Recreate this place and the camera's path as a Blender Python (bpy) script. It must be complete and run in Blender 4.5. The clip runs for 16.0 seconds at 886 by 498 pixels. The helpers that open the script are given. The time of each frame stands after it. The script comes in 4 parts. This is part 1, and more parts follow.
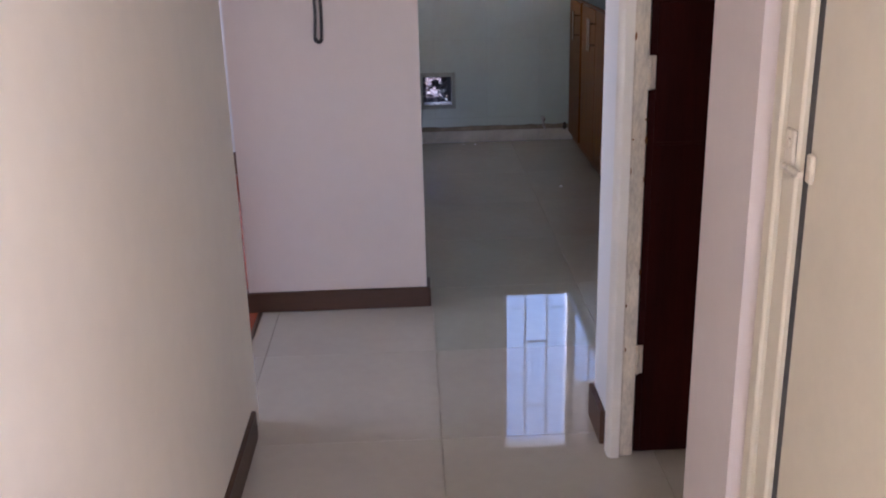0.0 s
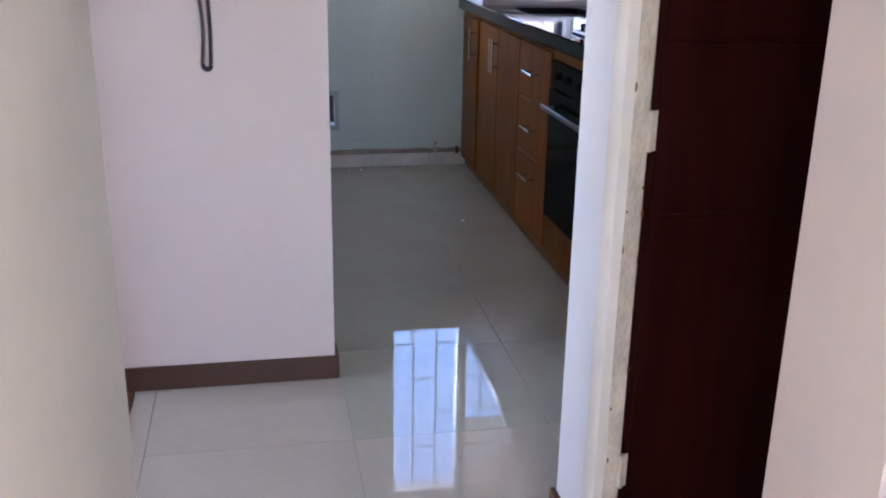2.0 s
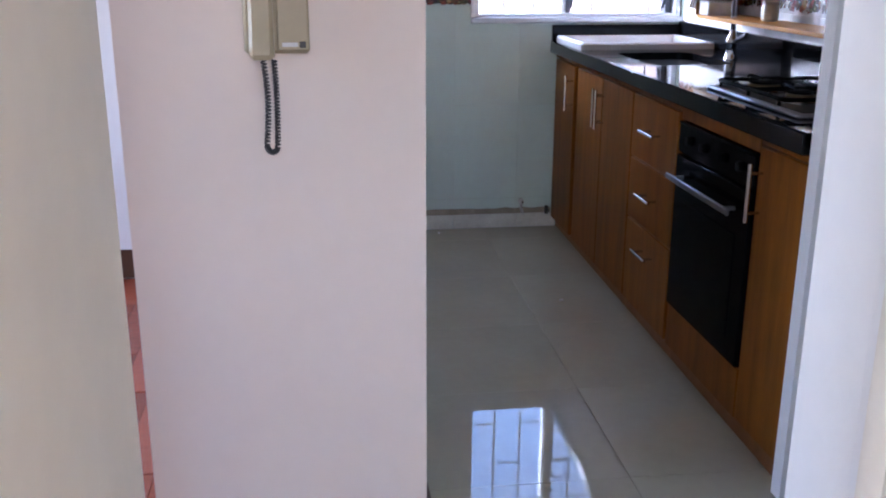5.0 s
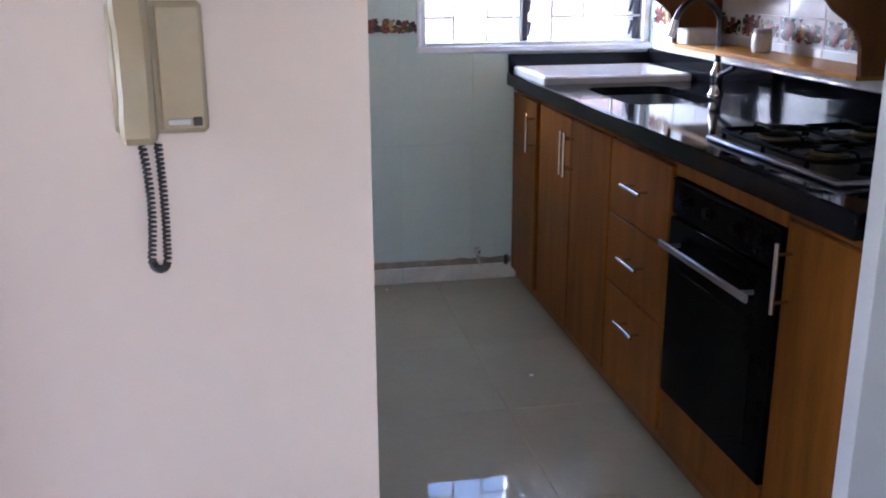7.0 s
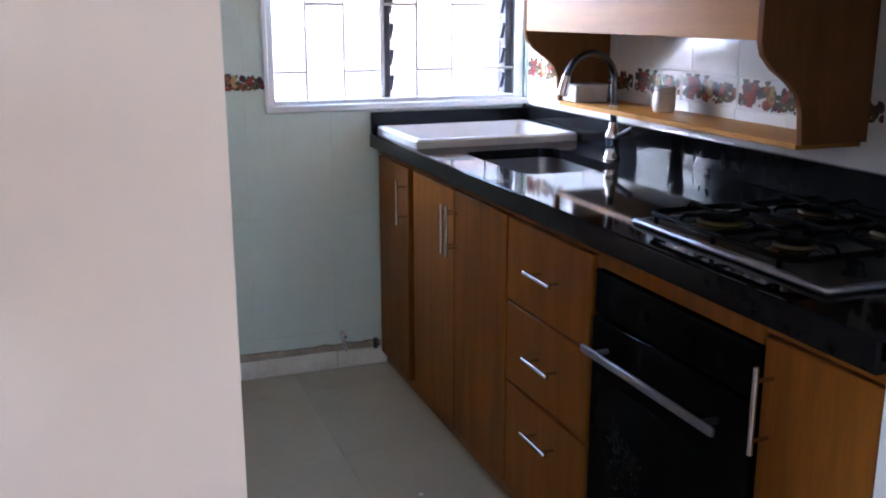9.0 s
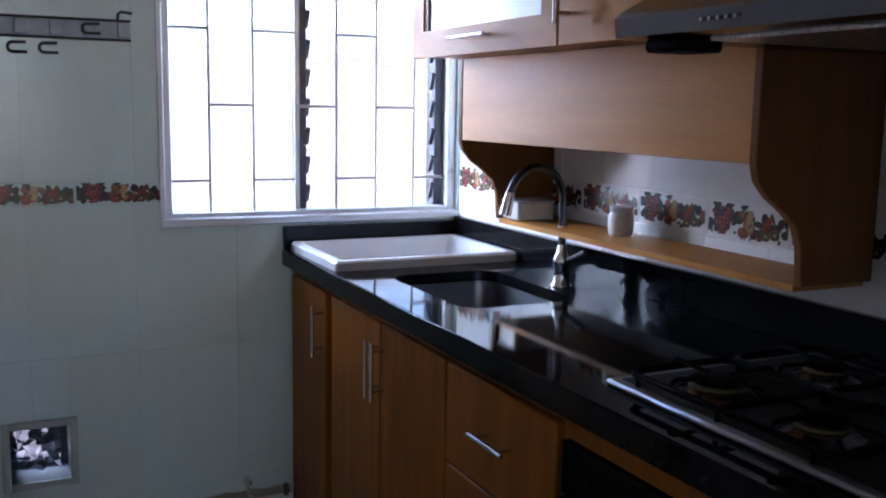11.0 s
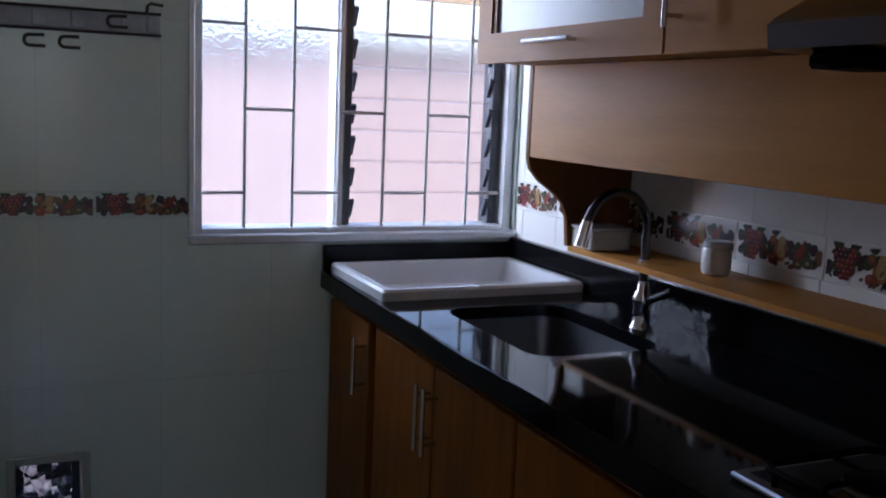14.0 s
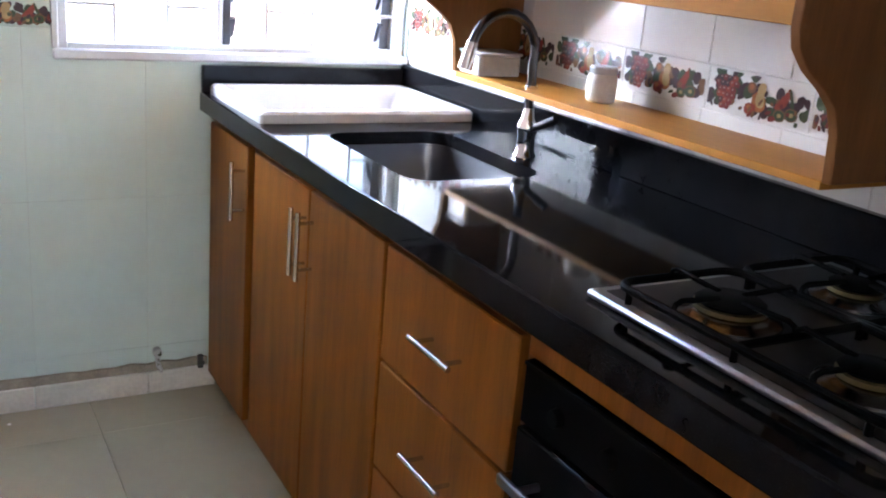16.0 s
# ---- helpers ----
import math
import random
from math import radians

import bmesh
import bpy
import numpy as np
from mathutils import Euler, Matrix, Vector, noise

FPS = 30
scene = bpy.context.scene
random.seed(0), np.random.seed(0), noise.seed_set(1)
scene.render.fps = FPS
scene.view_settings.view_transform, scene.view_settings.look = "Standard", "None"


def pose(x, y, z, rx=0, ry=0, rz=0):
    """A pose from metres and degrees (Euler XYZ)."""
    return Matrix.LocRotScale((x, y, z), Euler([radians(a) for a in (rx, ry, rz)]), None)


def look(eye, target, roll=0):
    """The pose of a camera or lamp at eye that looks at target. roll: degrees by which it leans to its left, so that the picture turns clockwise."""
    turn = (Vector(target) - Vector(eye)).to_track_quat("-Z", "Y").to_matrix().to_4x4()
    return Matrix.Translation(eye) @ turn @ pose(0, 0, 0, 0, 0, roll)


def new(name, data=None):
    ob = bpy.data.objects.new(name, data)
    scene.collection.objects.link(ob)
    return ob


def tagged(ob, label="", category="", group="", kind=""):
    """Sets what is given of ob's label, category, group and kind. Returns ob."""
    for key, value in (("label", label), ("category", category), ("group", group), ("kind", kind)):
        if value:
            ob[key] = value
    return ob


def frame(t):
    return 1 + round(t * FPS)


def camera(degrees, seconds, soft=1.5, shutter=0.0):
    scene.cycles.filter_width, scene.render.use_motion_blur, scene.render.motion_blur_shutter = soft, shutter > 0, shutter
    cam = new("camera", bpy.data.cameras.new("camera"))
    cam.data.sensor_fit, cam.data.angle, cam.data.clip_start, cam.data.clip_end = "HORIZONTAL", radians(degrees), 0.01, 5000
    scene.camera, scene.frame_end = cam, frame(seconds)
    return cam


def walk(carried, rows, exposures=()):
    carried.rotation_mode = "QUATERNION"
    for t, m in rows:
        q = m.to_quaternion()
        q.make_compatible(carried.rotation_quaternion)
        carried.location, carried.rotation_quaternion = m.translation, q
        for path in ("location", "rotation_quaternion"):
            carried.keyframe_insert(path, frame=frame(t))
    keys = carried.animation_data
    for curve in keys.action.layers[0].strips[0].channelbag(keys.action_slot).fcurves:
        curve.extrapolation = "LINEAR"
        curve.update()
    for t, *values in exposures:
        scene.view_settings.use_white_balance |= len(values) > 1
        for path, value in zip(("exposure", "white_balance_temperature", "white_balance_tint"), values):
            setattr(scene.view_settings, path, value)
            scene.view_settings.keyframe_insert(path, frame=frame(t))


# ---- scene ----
cam = camera(49.6, 16.0, soft=2.0)
PATH = [
    (0, (-1.502, -5.504, 1.241), (-1.449, -3.612, 0.597), -1.5),
    (0.5, (-1.594, -5.389, 1.251), (-1.442, -3.493, 0.634), -1.2),
    (1, (-1.606, -5.231, 1.263), (-1.452, -3.317, 0.705), -1.5),
    (1.5, (-1.618, -5.096, 1.26), (-1.452, -3.209, 0.619), -0.2),
    (2, (-1.654, -5.003, 1.261), (-1.294, -3.143, 0.619), 1.0),
    (2.5, (-1.701, -4.929, 1.261), (-1.313, -3.083, 0.595), 1.4),
    (3, (-1.683, -4.85, 1.263), (-1.419, -2.978, 0.608), 0.4),
    (3.5, (-1.648, -4.748, 1.277), (-1.471, -2.863, 0.631), 0.5),
    (4, (-1.665, -4.618, 1.269), (-1.458, -2.726, 0.654), -0.2),
    (4.5, (-1.697, -4.503, 1.275), (-1.429, -2.622, 0.653), 0.9),
    (5, (-1.691, -4.384, 1.275), (-1.444, -2.488, 0.689), 0.2),
    (7.5, (-1.632, -3.687, 1.323), (-1.158, -1.822, 0.774), -0.6),
    (8, (-1.645, -3.532, 1.33), (-1.012, -1.698, 0.844), -0.7),
    (8.5, (-1.628, -3.422, 1.324), (-0.977, -1.595, 0.837), -0.4),
    (10.8, (-1.489, -2.971, 1.354), (-0.612, -1.205, 1.018), 1.0),
    (11, (-1.476, -2.932, 1.355), (-0.614, -1.151, 1.062), 1.0),
    (11.5, (-1.398, -2.861, 1.366), (-0.552, -1.069, 1.094), 1.2),
    (12, (-1.391, -2.799, 1.366), (-0.491, -1.034, 1.089), 1.8),
    (12.5, (-1.406, -2.703, 1.384), (-0.458, -0.951, 1.208), 1.8),
    (13, (-1.436, -2.677, 1.391), (-0.553, -0.886, 1.276), 1.9),
    (13.5, (-1.438, -2.656, 1.386), (-0.579, -0.857, 1.225), 2.0),
    (14, (-1.42, -2.615, 1.38), (-0.608, -0.811, 1.085), 2.4),
    (14.5, (-1.371, -2.571, 1.351), (-0.585, -0.775, 0.959), 3.8),
    (15, (-1.353, -2.562, 1.339), (-0.53, -0.809, 0.836), 4.5),
    (15.5, (-1.348, -2.575, 1.338), (-0.474, -0.863, 0.786), 4.9),
    (16, (-1.325, -2.601, 1.327), (-0.369, -0.949, 0.73), 5.0),
]
EXPOSURES = [(0.0, 2.9, 5700, 28), (0.5, 3.1, 5420, 27), (1.5, 3.28, 5380, 24), (2.0, 3.5, 5330, 22), (2.5, 3.62, 5330, 21), (5.2, 3.54, 5390, 21), (8.5, 3.64, 5540, 18),
             (10.8, 3.05, 5250, 17), (11.5, 2.2, 5300, 18), (12.0, 2.15, 5450, 19), (12.5, 2.15, 5500, 19), (13.0, 1.4, 5550, 19), (13.5, 1.4, 5550, 19), (14.0, 1.65, 5500, 18),
             (14.5, 2.2, 5580, 20), (15.0, 3.1, 5600, 16), (15.5, 3.9, 5850, 15), (16.0, 4.5, 5900, 15)]
walk(cam, [(t, look(eye, target, roll)) for t, eye, target, roll in PATH], EXPOSURES)

# ---- world, sun and window light ----
world = bpy.data.worlds.new("sky")
scene.world = world
world.use_nodes = True
wn = world.node_tree
sky = wn.nodes.new("ShaderNodeTexSky")
sky.sky_type = "NISHITA"
sky.sun_disc = False
sky.sun_elevation, sky.sun_rotation = radians(38.8), radians(100.4)
wn.nodes["Background"].inputs["Strength"].default_value = 0.15
wn.links.new(sky.outputs[0], wn.nodes["Background"].inputs["Color"])

sun = new("sun", bpy.data.lights.new("sun", "SUN"))
sun.data.energy, sun.data.angle, sun.data.color = 5.0, radians(0.5), (1.0, 0.95, 0.86)
sun.matrix_world = look((6.0, -1.1, 4.9), (0.0, 0.0, 0.0))


def window_light(name, eye, target, wide, high, watts, colour):
    """An area lamp that stands in for daylight through an opening."""
    lamp = new(name, bpy.data.lights.new(name, "AREA"))
    lamp.data.shape, lamp.data.size, lamp.data.size_y = "RECTANGLE", wide, high
    lamp.data.energy, lamp.data.color = watts, colour
    lamp.matrix_world = look(eye, target)


window_light("rear_window_light", (-1.46, -7.58, 1.5), (-1.46, 0.0, 1.2), 0.8, 1.4, 0.42, (0.97, 0.97, 1.0))
# lamp at an unseen opening, added to brighten the cream corridor wall
window_light("side_fill_light", (-0.93, -6.2, 1.5), (-2.0, -6.2, 1.3), 1.4, 1.2, 4.3, (0.99, 0.97, 0.97))
window_light("living_window_light", (-4.98, -2.6, 1.45), (-2.0, -2.6, 1.1), 2.0, 1.3, 3.6, (1.0, 0.97, 0.94))
# unseen lamp outside, left of the window, added to brighten fascia and east wall
window_light("kitchen_window_fill", (-1.75, 1.0, 1.75), (-0.20, -1.10, 1.25), 1.3, 1.2, 21.0, (0.88, 0.95, 1.0))


# ---- materials ----
def material(name, colour, rough=0.5, metal=0.0, vary=0.12, scale=8.0, stretch=(1, 1, 1), bump=0.05, bump_scale=60.0,
             spread=0.0, speck=None, rough_vary=0.1, coat=0.0, spec=0.5):
    """A surface with broad stains, fine grain, uneven gloss and relief; spread varies it from object to object."""
    m = bpy.data.materials.new(name)
    m.use_nodes = True
    nt = m.node_tree
    p = nt.nodes["Principled BSDF"]
    p.inputs["Metallic"].default_value = metal
    p.inputs["Coat Weight"].default_value = coat
    p.inputs["Coat Roughness"].default_value = 0.08
    p.inputs["Specular IOR Level"].default_value = spec
    tc = nt.nodes.new("ShaderNodeTexCoord")
    mp = nt.nodes.new("ShaderNodeMapping")
    mp.inputs["Scale"].default_value = stretch
    nt.links.new(tc.outputs["Object"], mp.inputs["Vector"])

    def noise_at(s, detail):
        n = nt.nodes.new("ShaderNodeTexNoise")
        n.inputs["Scale"].default_value, n.inputs["Detail"].default_value = s, detail
        nt.links.new(mp.outputs[0], n.inputs["Vector"])
        return n

    def maths(op, a, b):
        n = nt.nodes.new("ShaderNodeMath")
        n.operation = op
        for k, v in enumerate((a, b)):
            if isinstance(v, (int, float)):
                n.inputs[k].default_value = v
            else:
                nt.links.new(v, n.inputs[k])
        return n.outputs[0]

    broad, fine = noise_at(scale, 4), noise_at(scale * 9, 3)
    mixed = maths("ADD", maths("MULTIPLY", broad.outputs[0], 0.65), maths("MULTIPLY", fine.outputs[0], 0.35))
    if spread:
        info = nt.nodes.new("ShaderNodeObjectInfo")
        mixed = maths("ADD", mixed, maths("MULTIPLY", maths("SUBTRACT", info.outputs["Random"], 0.5), spread))
    ramp = nt.nodes.new("ShaderNodeValToRGB")
    ramp.color_ramp.elements[0].position, ramp.color_ramp.elements[1].position = 0.3, 0.7
    ramp.color_ramp.elements[0].color = (*[c * (1 - vary) for c in colour], 1)
    ramp.color_ramp.elements[1].color = (*[min(1, c * (1 + vary)) for c in colour], 1)
    nt.links.new(mixed, ramp.inputs[0])
    out = ramp.outputs[0]
    if speck:
        vor = nt.nodes.new("ShaderNodeTexVoronoi")
        vor.inputs["Scale"].default_value = speck[1]
        nt.links.new(tc.outputs["Object"], vor.inputs["Vector"])
        cut = nt.nodes.new("ShaderNodeValToRGB")
        cut.color_ramp.elements[0].color, cut.color_ramp.elements[1].color = (1, 1, 1, 1), (0, 0, 0, 1)
        cut.color_ramp.elements[0].position, cut.color_ramp.elements[1].position = 0.10, 0.22
        nt.links.new(vor.outputs["Distance"], cut.inputs[0])
        mix = nt.nodes.new("ShaderNodeMix")
        mix.data_type = "RGBA"
        nt.links.new(cut.outputs[0], mix.inputs["Factor"])
        nt.links.new(out, mix.inputs["A"])
        mix.inputs["B"].default_value = (*speck[0], 1)
        out = mix.outputs["Result"]
    nt.links.new(out, p.inputs["Base Color"])
    nt.links.new(maths("ADD", maths("MULTIPLY", maths("SUBTRACT", fine.outputs[0], 0.5), rough_vary), rough), p.inputs["Roughness"])
    if bump:
        b = nt.nodes.new("ShaderNodeBump")
        b.inputs["Strength"].default_value, b.inputs["Distance"].default_value = bump, 0.004
        nt.links.new(noise_at(bump_scale, 3).outputs[0], b.inputs["Height"])
        nt.links.new(b.outputs[0], p.inputs["Normal"])
    return m


def glass(name, colour, rough, ior=1.2, grain=70.0, relief=0.4):
    m = bpy.data.materials.new(name)
    m.use_nodes = True
    nt = m.node_tree
    p = nt.nodes["Principled BSDF"]
    p.inputs["Base Color"].default_value = (*colour, 1)
    p.inputs["Transmission Weight"].default_value = 1.0
    p.inputs["Roughness"].default_value, p.inputs["IOR"].default_value = rough, ior
    n = nt.nodes.new("ShaderNodeTexNoise")
    n.inputs["Scale"].default_value = grain
    b = nt.nodes.new("ShaderNodeBump")
    b.inputs["Strength"].default_value, b.inputs["Distance"].default_value = relief, 0.004
    tc = nt.nodes.new("ShaderNodeTexCoord")
    nt.links.new(tc.outputs["Object"], n.inputs["Vector"])
    nt.links.new(n.outputs[0], b.inputs["Height"])
    nt.links.new(b.outputs[0], p.inputs["Normal"])
    return m


PAINT = material("pinkish_white_wall_paint", (0.77, 0.675, 0.61), 0.75, vary=0.03, scale=2.5, bump=0.12, bump_scale=45)
# the wall paint again, darkened for the dimmer east corridor wall
SHADED_PAINT = material("shaded_wall_paint", (0.58, 0.51, 0.48), 0.75, vary=0.04, scale=2.5, bump=0.12, bump_scale=45)
CREAM = material("cream_wall_paint", (0.88, 0.81, 0.68), 0.7, vary=0.04, scale=2.0, bump=0.12, bump_scale=40)
WHITE = material("white_wall_paint", (0.80, 0.80, 0.80), 0.7, vary=0.03, scale=3.0, bump=0.08)
CREAM_GLOSS = material("cream_enamel", (0.58, 0.52, 0.40), 0.4, vary=0.06, scale=5, bump=0.06)
JAMB = material("off_white_jamb_enamel", (0.76, 0.72, 0.64), 0.45, vary=0.06, scale=6, bump=0.08)
SPOUT = material("dark_grey_metal_spout", (0.11, 0.11, 0.12), 0.22, metal=1, vary=0.08, scale=10, bump=0.0)
WORN = material("worn_cream_enamel", (0.60, 0.53, 0.42), 0.5, vary=0.35, scale=22, stretch=(1, 1, 0.35), bump=0.3, bump_scale=50)
# ceiling is out of view; its paint is darkened to cut bounced light
CEIL = material("darkened_ceiling_paint", (0.58, 0.57, 0.54), 0.8, vary=0.03, scale=2, bump=0.1)
WALL_TILE = material("white_wall_tile", (0.56, 0.68, 0.64), 0.16, vary=0.05, scale=3, bump=0.03, bump_scale=14, spread=0.12, rough_vary=0.06)
WALL_TILE_E = material("bright_white_wall_tile", (0.78, 0.78, 0.76), 0.12, vary=0.04, scale=3, bump=0.10, bump_scale=9, spread=0.1, rough_vary=0.05)
GROUT = material("grey_grout", (0.50, 0.60, 0.565), 0.9, vary=0.2, scale=12, bump=0.2)
GROUT_E = material("pale_grout", (0.76, 0.76, 0.74), 0.9, vary=0.15, scale=12, bump=0.2)
FLOOR_TILE = material("polished_cream_floor_tile", (0.475, 0.43, 0.345), 0.015, vary=0.06, scale=3, bump=0.004, bump_scale=7, spread=0.12, rough_vary=0.01, spec=0.65)
# the same floor tile, greened and darkened for the kitchen's light and reflections
TINTED_TILE = material("floor_tile_with_kitchen_shade", (0.425, 0.412, 0.325), 0.015, vary=0.06, scale=3, bump=0.004, bump_scale=7, spread=0.12, rough_vary=0.01, spec=0.65)
FLOOR_GROUT = material("beige_floor_grout", (0.44, 0.40, 0.33), 0.9, vary=0.2, scale=12, bump=0.2)
SINK_STEEL = material("satin_sink_steel", (0.21, 0.22, 0.24), 0.3, metal=1, vary=0.05, scale=6, bump=0.0)
MORTAR = material("dirty_brown_mortar", (0.30, 0.27, 0.21), 0.9, vary=0.35, scale=14, bump=0.3)
SKIRT_TILE = material("greyed_skirting_tile", (0.62, 0.62, 0.57), 0.3, vary=0.22, scale=9, bump=0.1)
VENT_PAINT = material("grey_green_vent_paint", (0.40, 0.46, 0.43), 0.5, vary=0.18, scale=9, bump=0.1)
PARQUET = material("red_brown_parquet", (0.33, 0.09, 0.05), 0.25, vary=0.25, scale=5, stretch=(1, 8, 1), bump=0.04, spread=0.5)
WOOD = material("orange_brown_cabinet_wood", (0.20, 0.070, 0.009), 0.4, vary=0.32, scale=5, stretch=(5, 5, 0.45), bump=0.05, bump_scale=40, spread=0.15, spec=0.08)
WOOD_H = material("honey_cabinet_wood", (0.46, 0.205, 0.036), 0.42, vary=0.13, scale=5, stretch=(5, 0.45, 5), bump=0.04, bump_scale=40, spread=0.12, spec=0.12)
WOOD_EDGE = material("dark_cabinet_edge_wood", (0.20, 0.085, 0.03), 0.4, vary=0.2, scale=6, stretch=(4, 4, 0.5), bump=0.05, spec=0.12)
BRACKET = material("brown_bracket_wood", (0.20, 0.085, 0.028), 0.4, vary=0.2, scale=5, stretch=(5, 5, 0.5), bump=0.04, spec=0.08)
SMOKED = material("smoke_stained_hob_steel", (0.05, 0.05, 0.05), 0.5, metal=1, vary=0.3, scale=12, bump=0.03)
DOOR_WOOD = material("dark_red_door_wood", (0.024, 0.0035, 0.0025), 0.5, vary=0.4, scale=4, stretch=(6, 6, 0.4), bump=0.05, spec=0.08)
BASEBOARD = material("brown_baseboard_wood", (0.080, 0.036, 0.018), 0.45, vary=0.2, scale=5, stretch=(1, 1, 6), bump=0.05)
GRANITE = material("polished_black_granite", (0.006, 0.006, 0.007), 0.06, vary=0.4, scale=30, bump=0.0, speck=((0.02, 0.02, 0.022), 300.0), rough_vary=0.02, spec=0.10)
STEEL = material("brushed_steel", (0.55, 0.56, 0.57), 0.28, metal=1, vary=0.08, scale=10, stretch=(1, 12, 1), bump=0.02)
HOOD_STEEL = material("smoked_hood_steel", (0.13, 0.14, 0.155), 0.22, metal=1, vary=0.05, scale=8, bump=0.0, rough_vary=0.0)
CHROME = material("chrome", (0.8, 0.8, 0.82), 0.06, metal=1, vary=0.03, bump=0.0, rough_vary=0.03)
NICKEL = material("satin_nickel", (0.54, 0.52, 0.49), 0.22, metal=1, vary=0.05, bump=0.0)
BLACK_GLASS = material("black_oven_glass", (0.004, 0.004, 0.005), 0.10, vary=0.2, bump=0.0, rough_vary=0.03, spec=0.02)
GREY_STEEL = material("dull_grey_steel", (0.40, 0.40, 0.40), 0.3, metal=1, vary=0.08, bump=0.0)
# steel darkened to hold the oven handle's reflections down
HANDLE_STEEL = material("darkened_handle_steel", (0.26, 0.26, 0.28), 0.32, metal=1, vary=0.08, bump=0.0)
PLATE = material("scratched_hob_steel", (0.34, 0.34, 0.36), 0.3, metal=1, vary=0.10, scale=10, bump=0.0)
BURNER = material("heat_darkened_burner_steel", (0.20, 0.20, 0.21), 0.2, metal=1, vary=0.2, scale=18, bump=0.02)
BLACK = material("black_enamel", (0.004, 0.004, 0.004), 0.55, vary=0.3, scale=20, bump=0.08, spec=0.03)
BRASS = material("burner_brass", (0.26, 0.21, 0.11), 0.4, metal=1, vary=0.2, scale=30)
ALU = material("grey_window_aluminium", (0.62, 0.64, 0.67), 0.4, metal=0.4, vary=0.08, scale=10, bump=0.03)
DARK_ALU = material("dark_louvre_channel", (0.06, 0.065, 0.08), 0.5, metal=0.3, vary=0.3, scale=30, bump=0.1)
BAR_PAINT = material("off_white_bar_paint", (0.50, 0.49, 0.49), 0.55, vary=0.1, scale=20, bump=0.08)
BOARD = material("white_acrylic", (0.60, 0.62, 0.65), 0.25, vary=0.03, scale=4, bump=0.02)
PHONE = material("beige_plastic", (0.40, 0.34, 0.22), 0.42, vary=0.07, scale=6, bump=0.04)
PHONE_DARK = material("dark_plastic", (0.03, 0.028, 0.03), 0.45, vary=0.2, scale=20)
JAR_GLASS = material("cloudy_jar_plastic", (0.66, 0.65, 0.62), 0.3, vary=0.15, scale=20, bump=0.05)
RACK = material("translucent_grey_rack_plastic", (0.30, 0.34, 0.38), 0.35, vary=0.2, scale=15)
# film coloured near black to hold down the daylight behind it
FILM = glass("dimmed_plastic_film", (0.026, 0.028, 0.040), 0.30, 1.25)
FROSTED = glass("frosted_window_glass", (0.93, 0.90, 0.91), 0.16, 1.3, 55.0, 1.0)
SLAT_GLASS = glass("pale_louvre_glass", (0.80, 0.74, 0.72), 0.20)
# louvre glass tinted for the tan light that tilted slats show
TILTED_SLAT_GLASS = glass("louvre_glass_with_tan_light", (0.56, 0.34, 0.20), 0.25)
CABINET_GLASS = material("white_satin_cabinet_glass", (0.66, 0.70, 0.70), 0.3, vary=0.04, scale=4, bump=0.02)
FACADE = material("salmon_plaster", (0.60, 0.475, 0.43), 0.85, vary=0.08, scale=2, bump=0.2)
CONCRETE = material("grey_concrete", (0.35, 0.34, 0.32), 0.9, vary=0.15, scale=2, bump=0.2)
FRUIT = [material(n, c, 0.2, vary=0.25, scale=60, bump=0.0) for n, c in (
    ("plum_print", (0.05, 0.025, 0.03)), ("red_fruit_print", (0.15, 0.028, 0.026)), ("orange_fruit_print", (0.30, 0.11, 0.04)),
    ("leaf_print", (0.045, 0.06, 0.03)), ("pear_print", (0.38, 0.27, 0.12)), ("brown_print", (0.16, 0.08, 0.04)), ("scarlet_print", (0.24, 0.045, 0.03)), ("pale_shine_print", (0.32, 0.20, 0.17)))]


# ---- building blocks ----
def box(bm, x0, x1, y0, y1, z0, z1, bevel=0.0, seg=1, mi=0):
    r = bmesh.ops.create_cube(bm, size=1.0, matrix=Matrix.Translation(((x0 + x1) / 2, (y0 + y1) / 2, (z0 + z1) / 2)) @ Matrix.Diagonal((abs(x1 - x0), abs(y1 - y0), abs(z1 - z0), 1)))
    faces = {f for v in r["verts"] for f in v.link_faces}
    for f in faces:
        f.material_index = mi
    if bevel:
        edges = list({e for v in r["verts"] for e in v.link_edges})
        bmesh.ops.bevel(bm, geom=edges, offset=bevel, segments=seg, affect="EDGES", profile=0.5)
    return bm


def cyl(bm, a, b, r, seg=16, r2=None, mi=0):
    a, b = Vector(a), Vector(b)
    turn = (b - a).to_track_quat("Z", "Y").to_matrix().to_4x4()
    made = bmesh.ops.create_cone(bm, cap_ends=True, segments=seg, radius1=r, radius2=r if r2 is None else r2, depth=(b - a).length,
                                 matrix=Matrix.Translation((a + b) / 2) @ turn)
    for f in {f for v in made["verts"] for f in v.link_faces}:
        f.material_index = mi
    return bm


